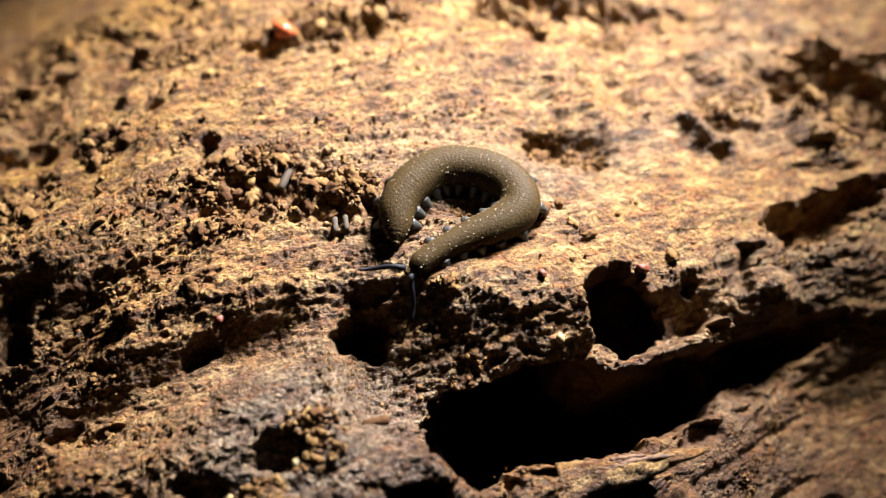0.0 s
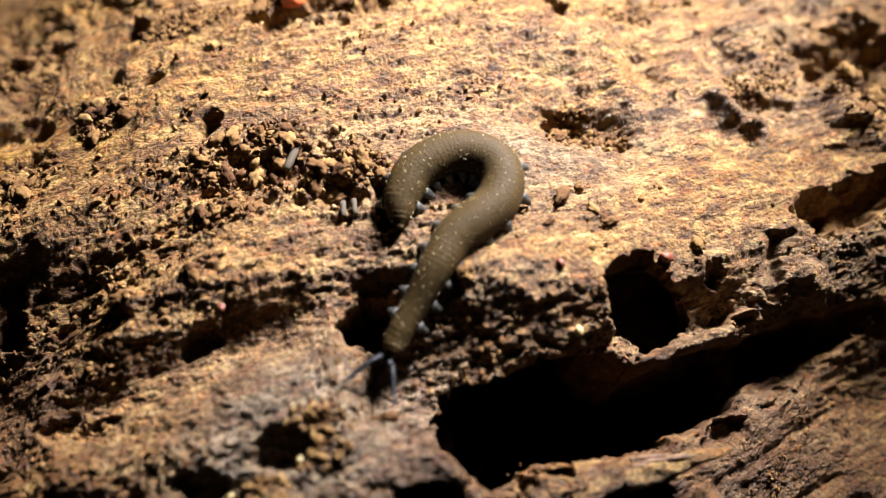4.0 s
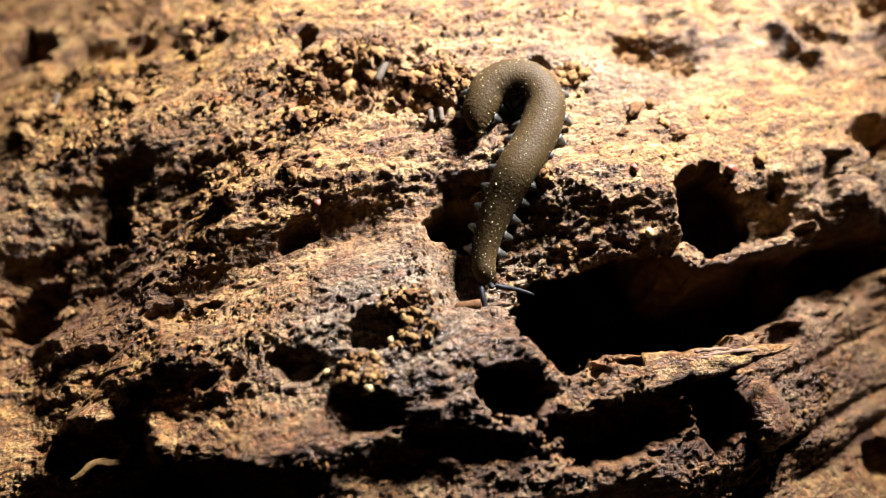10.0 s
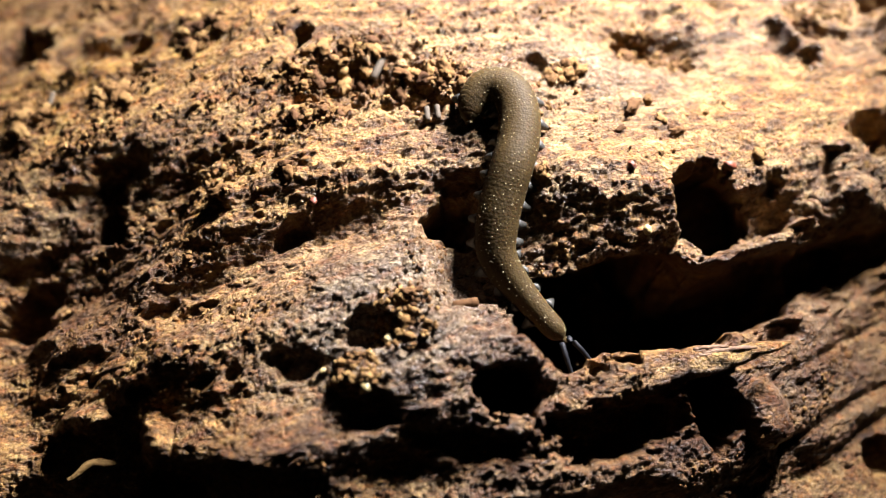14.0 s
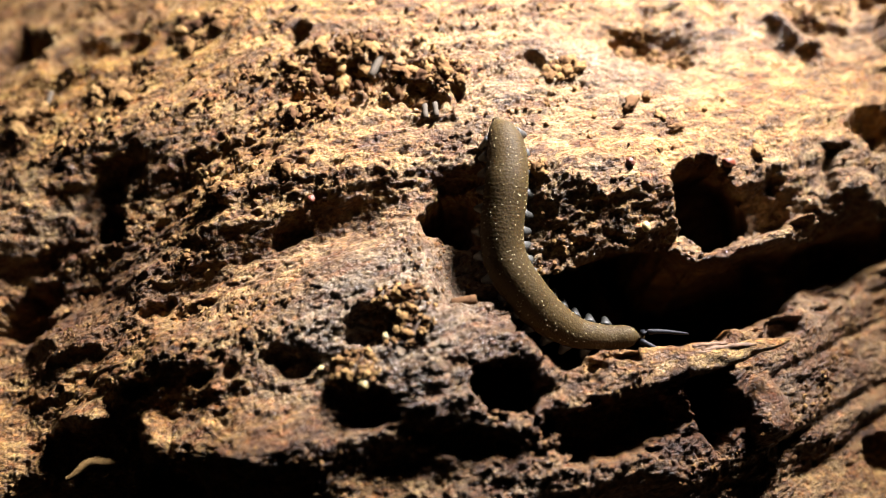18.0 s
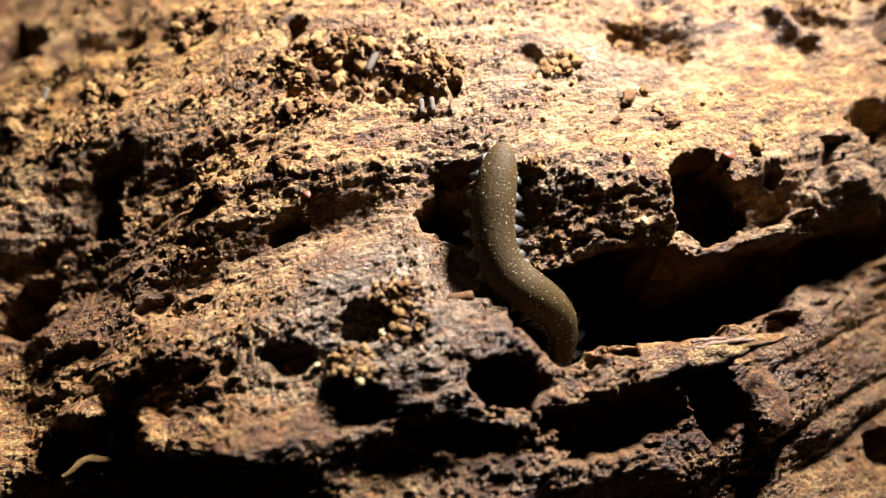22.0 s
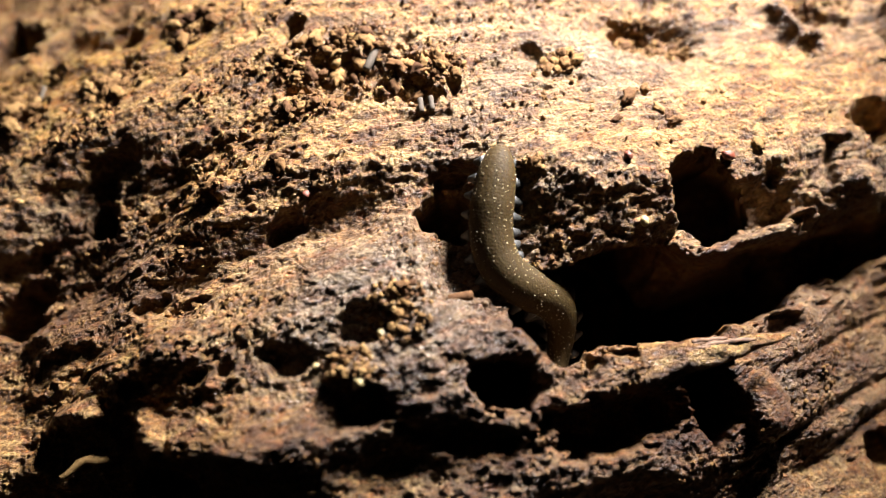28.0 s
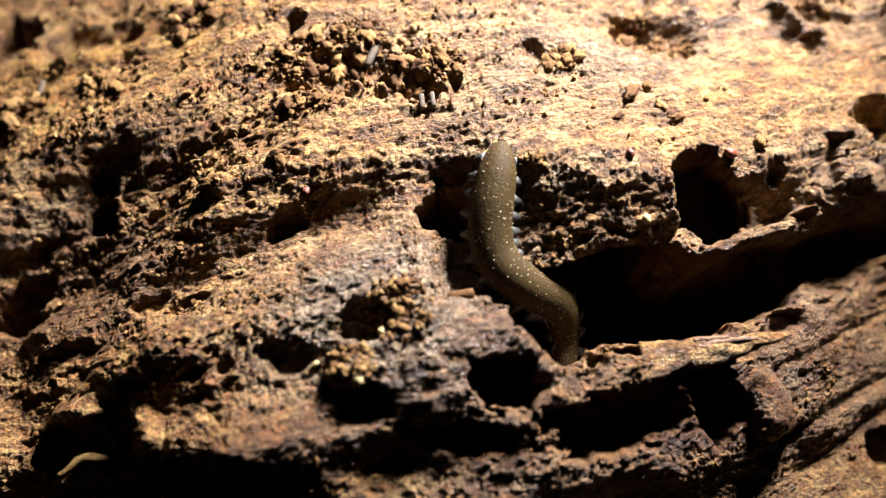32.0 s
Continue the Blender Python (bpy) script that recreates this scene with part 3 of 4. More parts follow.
U0, U1, V0, V1 = -48.0, 60.0, -40.0, 48.0


def wall_place(u, v, h):
    """mm() for whole arrays."""
    a = v / R_LOG
    r = R_LOG + h
    out = np.stack([u, r * (N0.y * np.cos(a) + T0.y * np.sin(a)), r * (N0.z * np.cos(a) + T0.z * np.sin(a))], -1)
    return (out + np.array(CENTRE)) / 1000


grid = []


def height(u, v):
    """The relief at one place, from the log's grid."""
    us, vs, gh = grid[0]
    i, j = np.searchsorted(us, u) - 1, np.searchsorted(vs, v) - 1
    a, b = (u - us[i]) / (us[i + 1] - us[i]), (v - vs[j]) / (vs[j + 1] - vs[j])
    return float((gh[i, j] * (1 - a) + gh[i + 1, j] * a) * (1 - b) + (gh[i, j + 1] * (1 - a) + gh[i + 1, j + 1] * a) * b)


def build_log():
    us = spread(-190.0, U0, U1, 210.0, FINE, 30)
    half = math.pi * R_LOG
    vs = spread(-half, V0, V1, half, FINE, 70)[:-1]
    gu, gv = np.meshgrid(us, vs, indexing="ij")
    gh = relief(gu, gv)
    # the deep holes widen inwards
    deep = np.clip(base(gu, gv) - gh - 2.5, 0, None)
    cave = ease((gu - 3) / 3) * ease((gv + 17) / 2) * ease((1 - gv) / 2) * ease((40 - gu) / 3)
    hole = ease(5.5 - np.hypot(gu - 23.6, gv + 2.0))
    cave = cave * (1 - hole)
    pu = gu + 0.30 * deep * hole * np.tanh(gu - 23.6)
    pv = gv + deep * (0.30 * hole * np.tanh(gv + 2.0) + 0.30 * cave * np.tanh((gv + 8.3) / 2) + 0.06 * (1 - hole - cave).clip(0, 1))
    co = wall_place(pu, pv, gh)
    grid.append((us, vs, gh))
    nu, nv = gu.shape
    idx = np.arange(nu * nv).reshape(nu, nv)
    nxt = np.roll(idx, -1, 1)
    quads = np.stack([idx[:-1], idx[1:], nxt[1:], nxt[:-1]], -1).reshape(-1, 4)
    me = bpy.data.meshes.new("rotten_log")
    ends = np.array([[us[0], CENTRE.y, CENTRE.z], [us[-1], CENTRE.y, CENTRE.z]]) / 1000
    me.vertices.add(nu * nv + 2)
    me.vertices.foreach_set("co", np.r_[co.reshape(-1, 3), ends].ravel())
    caps = [(nu * nv, int(nxt[0, k]), int(idx[0, k])) for k in range(nv)] + [(nu * nv + 1, int(idx[-1, k]), int(nxt[-1, k])) for k in range(nv)]
    loops = np.r_[quads.ravel(), np.array(caps).ravel()]
    sizes = np.r_[np.full(len(quads), 4), np.full(len(caps), 3)]
    me.loops.add(len(loops))
    me.loops.foreach_set("vertex_index", loops)
    me.polygons.add(len(sizes))
    me.polygons.foreach_set("loop_start", np.r_[0, np.cumsum(sizes)[:-1]])
    me.polygons.foreach_set("use_smooth", np.r_[np.ones(len(quads), bool), np.zeros(len(caps), bool)])
    me.update(calc_edges=True)
    me.validate()
    grey = me.attributes.new("weathering", "FLOAT", "POINT")
    grey.data.foreach_set("value", np.r_[weathering(gu, gv).ravel(), 0, 0].astype(np.float32))
    # decay of the lower side together with the painted shade of the hollows
    rot_shade = me.attributes.new("rot_shade", "FLOAT", "POINT")
    rot_shade.data.foreach_set("value", np.r_[rot_and_shade(gu, gv).ravel(), 0, 0].astype(np.float32))
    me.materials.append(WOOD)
    ob = new("rotten_log", me)
    return tagged(ob, "rotten tan log with worn ridges, holes and a deep cavity", "log")


log = build_log()


def build_ground():
    bm = bmesh.new()
    bmesh.ops.create_grid(bm, x_segments=200, y_segments=200, size=20.0)
    for p in bm.verts:
        p.co.z = 0.03 * noise.noise(p.co * 0.9) * min(1.0, p.co.xy.length / 3) - 0.002
    me = bpy.data.meshes.new("ground")
    bm.to_mesh(me)
    bm.free()
    me.materials.append(SOIL)
    return tagged(new("ground", me), "dark forest soil under the log", "ground", kind="structure")


build_ground()


# ---- small helpers for things ----
def part(name, bm, material, parent, label=""):
    me = bpy.data.meshes.new(name)
    bm.to_mesh(me)
    bm.free()
    for p in me.polygons:
        p.use_smooth = True
    me.materials.append(material)
    ob = new(name, me)
    ob.parent = parent
    return tagged(ob, label)


def tube(bm, line, radii, sides=10, caps=True):
    """A round bar along a line of places, in the bmesh's own measures."""
    rings = []
    up = Vector((0.13, 0.2, 1)).normalized()
    for k, p in enumerate(line):
        d = (line[min(k + 1, len(line) - 1)] - line[max(k - 1, 0)]).normalized()
        a = d.cross(up)
        a = a.normalized() if a.length > 1e-6 else Vector((1, 0, 0))
        b = d.cross(a).normalized()
        rings.append([bm.verts.new(p + radii[k] * (math.cos(2 * math.pi * j / sides) * a + math.sin(2 * math.pi * j / sides) * b)) for j in range(sides)])
    for r, q in zip(rings, rings[1:]):
        for j in range(sides):
            bm.faces.new((r[j], r[(j + 1) % sides], q[(j + 1) % sides], q[j]))
    if caps:
        bm.faces.new(rings[0][::-1])
        bm.faces.new(rings[-1])
    bmesh.ops.recalc_face_normals(bm, faces=bm.faces)


# ---- crumbs, pellets and splinters on the log ----
def knobbly(seed, stretch=1.0, cuts=2):
    """A lumpy crumb about 1 mm across, in metres."""
    bm = bmesh.new()
    bmesh.ops.create_icosphere(bm, subdivisions=cuts, radius=0.0005)
    off = Vector((seed * 3.7, seed * 1.3, 0))
    for p in bm.verts:
        d = p.co.normalized()
        k = 1 + 0.5 * noise.noise(d * 1.5 + off) + 0.3 * noise.noise(d * 3.6 + off)
        p.co = Vector((p.co.x * stretch, p.co.y, p.co.z * 0.75)) * max(k, 0.35)
    me = bpy.data.meshes.new("wood_crumb")
    bm.to_mesh(me)
    bm.free()
    for p in me.polygons:
        p.use_smooth = True
    me.materials.append(CRUMB)
    return me


CRUMBS = [knobbly(k, 1 + 0.3 * (k % 4), 3) for k in range(12)]
heaps = []


def rest(u, v, sink, turn, tip=0.0):
    """A pose on the log's surface."""
    h = height(u, v)
    au, av, an = axes(v)
    m = Matrix((au, av, an)).transposed().to_4x4() @ Euler((tip, tip * 0.7, turn)).to_matrix().to_4x4()
    m.translation = mm(u, v, h + sink)
    return m


crumb_rng = random.Random(12)


def crumb(u, v, size, label="brown crumb of rotten wood lying on the log", mesh=None):
    ob = new("wood_crumb", mesh or crumb_rng.choice(CRUMBS))
    ob.matrix_world = rest(u, v, size * 0.18, crumb_rng.uniform(0, 6.28), crumb_rng.uniform(-0.6, 0.6)) @ Matrix.Scale(size, 4)
    return tagged(ob, label, "crumb", "wood crumbs on the log")


def heap(at, ru, rv, count, size):
    heaps.append((at, ru, rv, count))
    for _ in range(count):
        a, r = crumb_rng.uniform(0, 6.28), math.sqrt(crumb_rng.random())
        crumb(at[0] + ru * r * math.cos(a), at[1] + rv * r * math.sin(a), size * crumb_rng.uniform(0.7, 1.9))


heap((-5.29, 18.85), 4.6, 2.4, 46, 0.62)
heap((2.47, 14.60), 3.2, 1.6, 28, 0.62)
heap((-25.57, 23.76), 2.2, 2.1, 20, 0.65)
heap((-16.90, 27.18), 2.4, 2.0, 20, 0.65)
heap((-34.54, 24.49), 1.9, 2.0, 12, 0.65)
heap((-8.04, 14.23), 2.8, 1.0, 14, 0.55)
heap((14.60, 13.40), 1.9, 0.9, 22, 0.55)
heap((26.10, 13.90), 1.1, 0.7, 12, 0.5)
heap((22.90, 17.30), 1.4, 0.7, 12, 0.5)
heap((23.62, 15.14), 3.0, 1.2, 14, 0.42)
heap((-4.82, -5.37), 2.4, 2.4, 24, 0.45)
heap((-9.66, -8.74), 2.0, 1.4, 14, 0.45)
heap((-11.75, 9.67), 0.8, 0.6, 6, 0.6)
heap((-17.57, 9.57), 0.8, 0.9, 7, 0.65)
heap((8.22, 35.84), 3.4, 1.4, 14, 0.7)
heap((-0.64, 35.20), 2.0, 1.0, 8, 0.7)
heap((25.17, 31.83), 3.8, 1.8, 16, 0.7)
heap((50.99, 13.89), 3.6, 4.0, 22, 0.75)
heap((-24.33, 38.37), 2.6, 2.2, 14, 0.7)
heap((13.39, 37.65), 2.4, 1.2, 8, 0.7)
heap((-6.41, 45.68), 2.4, 1.2, 8, 0.7)
heap((8.85, 3.62), 0.9, 0.5, 5, 0.6)

for at, size in (((19.3, 8.3), 1.1), ((19.8, 8.8), 0.6), ((21.0, 9.0), 0.8), ((21.5, 6.5), 0.7), ((22.4, 5.1), 0.8), ((22.0, 5.5), 0.6), ((29.3, 1.9), 1.0), ((29.8, 2.1), 0.6), ((17.2, 6.0), 0.6), ((26.0, 6.9), 0.5)):
    crumb(*at, size)

heaps += [((-20.24, 47.07), 6.0, 2.4, 60), ((-8.07, 35.44), 4.5, 1.4, 40), ((4.88, 36.74), 3.0, 1.6, 24), ((32.83, 27.58), 3.0, 1.6, 20), ((40.50, 16.56), 2.5, 2.0, 16)]


def build_grit():
    """Fine crumbs too many to count, lying everywhere on the seen side of the log."""
    rng = np.random.default_rng(8)
    n = 52000
    u, v = rng.uniform(-44, 56, n), rng.uniform(-28, 48, n)
    left = ease((12 - u) / 30) * ease((v - 6) / 8)
    keep = rough_noise(u / 7, v / 4, 91, 2) + 0.7 * rough_noise(u / 2.5, v / 1.8, 92, 2) + rng.normal(0, 0.4, n) > 1.1 - 0.35 * left
    u, v = u[keep], v[keep]
    size = 0.06 + (0.18 + 0.08 * left[keep]) * rng.random(len(u)) ** 2.5
    for at, ru, rv, count in heaps:
        a, r = rng.uniform(0, 2 * math.pi, count * 7), np.sqrt(rng.random(count * 7)) * 1.15
        u, v = np.r_[u, at[0] + ru * r * np.cos(a)], np.r_[v, at[1] + rv * r * np.sin(a)]
        size = np.r_[size, 0.10 + 0.18 * rng.random(count * 7) ** 2]
    base = bmesh.new()
    bmesh.ops.create_icosphere(base, subdivisions=1, radius=1.0)
    shape = np.array([p.co[:] for p in base.verts])
    faces = np.array([[p.index for p in f.verts] for f in base.faces])
    base.free()
    centre = wall_place(u, v, relief(u, v) + size * 0.4)
    k = len(shape)
    lump = shape[None] * (1 + 0.35 * rng.normal(size=(len(u), k, 1))).clip(0.5, 1.6) * size[:, None, None] / 1000
    co = (centre[:, None] + lump).reshape(-1, 3)
    tri = (faces[None] + (np.arange(len(u)) * k)[:, None, None]).reshape(-1, 3)
    me = bpy.data.meshes.new("wood_grit")
    me.from_pydata(co, [], tri.tolist())
    me.materials.append(CRUMB)
    return tagged(new("wood_grit", me), "fine brown grit of rotten wood on the log", "grit", kind="stuff")


build_grit()


def bar_mesh(name, line, radii, material, sides=9):
    bm = bmesh.new()
    tube(bm, [Vector(p) / 1000 for p in line], [r / 1000 for r in radii], sides)
    for p in bm.verts:
        p.co *= 1 + 0.10 * noise.noise(p.co * 4000)
    me = bpy.data.meshes.new(name)
    bm.to_mesh(me)
    bm.free()
    for p in me.polygons:
        p.use_smooth = True
    me.materials.append(material)
    return me


def rod(name, a, b, thick, material, label, category, lift=0.25):
    """A short rod lying or standing on the log from a to b."""
    (u0, v0), (u1, v1) = a, b
    length = math.hypot(u1 - u0, v1 - v0)
    k = [-0.5, -0.46, -0.2, 0.0, 0.2, 0.46, 0.5]
    r = [0.6, 0.95, 1.0, 0.93, 1.0, 0.95, 0.6]
    ob = new(name, bar_mesh(name, [(length * x, 0, 0) for x in k], [thick * y for y in r], material))
    ob.matrix_world = rest((u0 + u1) / 2, (v0 + v1) / 2, lift, math.atan2(v1 - v0, u1 - u0))
    return tagged(ob, label, category)


rod("frass_pellet", (-2.34, 16.53), (-0.70, 18.93), 0.36, PALE, "pale rod-shaped pellet lying on the wood", "pellet", 0.5)
rod("frass_pellet", (1.55, 12.3), (1.35, 10.9), 0.27, PALE, "pale rod-shaped pellet lying on the wood", "pellet")
rod("frass_pellet", (2.45, 12.2), (2.3, 10.8), 0.26, PALE, "pale rod-shaped pellet lying on the wood", "pellet")
rod("frass_pellet", (-32.45, 25.24), (-31.97, 26.82), 0.24, PALE, "pale rod-shaped pellet lying on the wood", "pellet")
rod("wood_chip", (-0.70, -5.38), (1.46, -5.54), 0.42, CRUMB, "dark brown wood chip lying on the grey wood", "wood chip")
rod("wood_chip", (-3.65, 17.05), (-3.09, 15.47), 0.34, CRUMB, "brown wood chip lying among crumbs", "wood chip", 0.4)


def sliver(a, b, thick):
    """A thin curved shaving of wood."""
    length = math.hypot(b[0] - a[0], b[1] - a[1])
    line = [(length * (k / 10 - 0.5), 0.9 * math.sin(math.pi * k / 10) + 0.15 * math.sin(5 * k), 0.1 * math.cos(3 * k)) for k in range(11)]
    ob = new("wood_sliver", bar_mesh("wood_sliver", line, [thick * (0.25 + math.sin(math.pi * (0.1 + 0.8 * k / 10))) for k in range(11)], CRUMB))
    ob.matrix_world = rest((a[0] + b[0]) / 2, (a[1] + b[1]) / 2, 0.3, math.atan2(b[1] - a[1], b[0] - a[0]))
    return tagged(ob, "pale curved sliver of wood on the log", "sliver")


sliver((-35.47, -11.17), (-29.66, -11.48), 0.34)


def fragment(name, at, size, material, label, category, lift=0.3):
    me = knobbly(int(at[0] * 7) % 40, 1.3, 2)
    me.materials.clear()
    me.materials.append(material)
    ob = new(name, me)
    ob.matrix_world = rest(at[0], at[1], size * lift, crumb_rng.uniform(0, 6.28), 0.3) @ Matrix.Scale(size, 4)
    return tagged(ob, label, category)


fragment("red_fragment", (4.78, -8.42), 1.9, RUST, "rust-red wood fragment on the edge of the cavity", "fragment")
fragment("red_fragment", (26.09, 1.22), 0.9, RUST, "rust-red wood fragment on the rim of a hole", "fragment")
fragment("red_fragment", (16.95, 2.24), 0.7, RUST, "rust-red wood fragment on the crest", "fragment")
fragment("red_fragment", (1.63, 34.47), 2.2, plain_material("orange_red_chip", (0.42, 0.085, 0.025), 0.35, 0.6), "bright orange-red wood fragment on the upper slope", "fragment")
fragment("red_fragment", (-9.85, 6.35), 0.6, RUST, "rust-red wood fragment beside a hollow", "fragment")
fragment("pale_grain", (-6.44, -6.90), 0.75, SEED, "pale yellow grain beside a pit", "grain", 0.5)
fragment("pale_grain", (17.12, -2.91), 0.7, SEED, "pale yellow grain on the face above the cavity", "grain", 0.5)
fragment("pale_grain", (-9.08, -10.15), 0.9, SEED, "waxy yellow grain over a dark hole", "grain", 0.5)
fragment("pale_grain", (-12.24, -8.01), 0.5, SEED, "pale yellow grain on the grey wood", "grain", 0.5)


def build_splinter():
    """The torn tongue of wood under the cavity: layered fibres that run out to a tip."""
    root = tagged(new("splinter"), "torn brown splinter of layered wood fibres over a hole", "splinter")
    base_at, tip = mm(17.56, -13.55, 1.0), mm(26.33, -14.82, 0.7)
    along = (tip - base_at).normalized()
    out = axes(-14)[2]
    up = out.cross(along).normalized()
    root.matrix_world = Matrix.Translation(base_at) @ Matrix((along, up, along.cross(up))).transposed().to_4x4()
    far = (tip - base_at).length * 1000
    bm = bmesh.new()
    rows, round_ = 70, 18
    rings = []
    for k in range(rows + 1):
        f = k / rows
        x = -4.0 + (far + 4.0) * f
        wide, thick = 1.7 * (1 - f) ** 0.8 + 0.12, 0.75 * (1 - f) ** 0.6 + 0.10
        ring = []
        for j in range(round_):
            a = 2 * math.pi * j / round_
            y, z = wide * math.cos(a) - 0.85 * wide + 0.1, thick * math.sin(a)
            p = Vector((x, y, z))
            rough = 0.5 * noise.noise(Vector((x * 0.35, y * 1.6, z * 2.2))) + 0.22 * noise.noise(Vector((x * 1.1, y * 4, z * 4))) + 0.10 * noise.noise(p * 5)
            ring.append(bm.verts.new((p + rough * (1.1 - 0.8 * f) * Vector((0, math.cos(a), math.sin(a)))) / 1000))
        rings.append(ring)
    for a, b in zip(rings, rings[1:]):
        for j in range(round_):
            bm.faces.new((a[j], a[(j + 1) % round_], b[(j + 1) % round_], b[j]))
    bm.faces.new(rings[0][::-1])
    bm.faces.new(rings[-1])
    bmesh.ops.recalc_face_normals(bm, faces=bm.faces)
    part("flake", bm, WOOD, root)
    rng = random.Random(3)
    for k in range(12):
        y, z = rng.uniform(-1.7, 0.25), rng.uniform(0.1, 0.55)
        start = rng.uniform(-4.0, 3.0)
        end = min(far, start + rng.uniform(2.0, 5.5))
        line, radii = [], []
        for j in range(13):
            f = j / 12
            x = start + (end - start) * f
            line.append(Vector((x, y * (1 - 0.09 * x) + 0.1 * noise.noise(Vector((x, k, 0))), z * (1 - 0.07 * x) + 0.06 * noise.noise(Vector((x, k, 9))))) / 1000)
            radii.append((0.20 * math.sin(math.pi * (0.1 + 0.8 * f)) ** 0.7 + 0.02) / 1000)
        bm = bmesh.new()
        tube(bm, line, radii, 7)
        for p in bm.verts:
            p.co += Vector((0, 1, 1)) * 0.00012 * noise.noise(p.co * 3200)
        part("fibre", bm, WOOD_FIBRE, root)


WOOD_FIBRE = plain_material("torn_wood_fibre", (0.15, 0.078, 0.036), 0.7, 0.3, 1500, 0.0003)
build_splinter()


# ---- the velvet worm ----
SEGMENTS = 84
GIRTH = 1.84
shapes, feelers = {}, {0: {}, 1: {}}


def crawl(t, *line):
    """The worm's middle line at a time, from tail to head."""
    shapes[t] = [Vector(p) for p in line]


def feel(t, which, way):
    """The way in which a feeler points at a time."""
    feelers[which][t] = Vector(way)


crawl(0, (5.98, 8.34, 3.37), (6.47, 9.70, 3.36), (7.20, 11.60, 3.30), (8.98, 13.23, 3.16), (11.46, 14.17, 2.95), (13.90, 13.71, 2.77), (16.07, 12.34, 2.71), (17.25, 10.39, 2.81), (17.02, 8.50, 3.07), (15.24, 7.47, 3.39), (12.59, 7.05, 3.69), (9.93, 6.50, 3.92), (7.75, 5.81, 4.06), (6.52, 5.32, 4.12))
crawl(1, (6.04, 8.56, 3.29), (6.35, 9.68, 3.29), (7.00, 11.28, 3.26), (8.71, 12.88, 3.14), (11.23, 13.76, 2.96), (13.64, 13.30, 2.81), (15.74, 11.85, 2.78), (16.52, 9.88, 2.94), (15.94, 8.16, 3.23), (13.98, 7.22, 3.55), (11.36, 6.73, 3.79), (8.89, 5.86, 3.89), (6.76, 4.38, 3.87), (5.35, 2.84, 3.83))
crawl(2, (5.96, 8.75, 3.26), (6.35, 9.80, 3.28), (7.11, 11.30, 3.26), (8.72, 12.96, 3.15), (11.28, 13.69, 2.98), (13.70, 13.31, 2.83), (15.54, 11.91, 2.80), (16.08, 10.03, 2.95), (15.37, 8.32, 3.23), (13.61, 7.49, 3.53), (11.26, 7.02, 3.73), (9.00, 5.97, 3.79), (6.81, 3.95, 3.61), (4.40, 0.62, 3.46))
crawl(3, (5.71, 8.47, 3.34), (6.01, 9.39, 3.35), (6.65, 10.86, 3.33), (8.30, 12.66, 3.23), (10.77, 13.66, 3.08), (13.11, 13.31, 2.94), (14.88, 11.87, 2.94), (15.17, 9.96, 3.10), (14.22, 8.39, 3.40), (12.30, 7.45, 3.72), (10.17, 6.63, 3.97), (8.06, 5.08, 4.15), (5.75, 2.75, 3.55), (2.83, -0.24, 3.19))
crawl(3.5, (5.50, 8.62, 3.22), (5.80, 9.51, 3.25), (6.47, 10.95, 3.26), (8.06, 12.77, 3.21), (10.51, 13.74, 3.09), (12.88, 13.50, 2.98), (14.65, 12.07, 2.98), (14.93, 10.17, 3.14), (13.94, 8.43, 3.42), (11.99, 7.37, 3.72), (9.82, 6.42, 3.92), (7.66, 4.58, 4.03), (5.26, 2.20, 3.31), (2.26, -0.62, 2.87))
crawl(5.5, (5.61, 8.90, 3.19), (5.80, 10.00, 3.24), (6.33, 11.47, 3.30), (7.80, 13.04, 3.31), (9.92, 13.70, 3.26), (11.74, 13.21, 3.23), (12.94, 11.79, 3.27), (12.98, 9.88, 3.43), (11.99, 8.14, 3.69), (10.18, 6.79, 3.96), (8.11, 5.24, 4.23), (5.69, 3.33, 3.62), (2.95, 0.93, 3.12), (0.08, -1.53, 2.84))
crawl(6, (5.58, 9.34, 3.18), (5.77, 10.24, 3.22), (6.31, 11.55, 3.26), (7.79, 12.98, 3.27), (9.87, 13.55, 3.26), (11.68, 12.74, 3.29), (12.66, 10.84, 3.41), (12.20, 8.71, 3.63), (10.64, 6.92, 3.92), (8.42, 5.00, 4.23), (6.15, 3.13, 3.71), (3.77, 0.92, 3.37), (1.02, -1.35, 3.32), (-1.52, -1.08, 3.50))
crawl(7, (5.21, 9.30, 3.19), (5.35, 10.23, 3.23), (5.88, 11.42, 3.28), (7.47, 12.77, 3.32), (9.59, 13.31, 3.34), (11.43, 12.49, 3.40), (12.05, 10.59, 3.53), (11.53, 8.52, 3.73), (9.89, 6.42, 3.95), (7.58, 4.48, 4.16), (5.32, 2.51, 3.69), (2.81, 0.48, 3.40), (-0.17, -0.64, 3.35), (-3.46, -0.64, 3.47))
crawl(8, (5.58, 9.21, 3.19), (5.73, 10.14, 3.25), (6.22, 11.24, 3.33), (7.54, 12.64, 3.39), (9.41, 13.19, 3.43), (11.04, 12.16, 3.50), (11.50, 10.06, 3.64), (10.85, 7.88, 3.83), (9.38, 5.99, 4.02), (7.28, 3.95, 4.19), (5.07, 2.12, 3.67), (2.73, 0.36, 3.34), (-0.15, -0.93, 3.29), (-3.47, -0.87, 3.43))
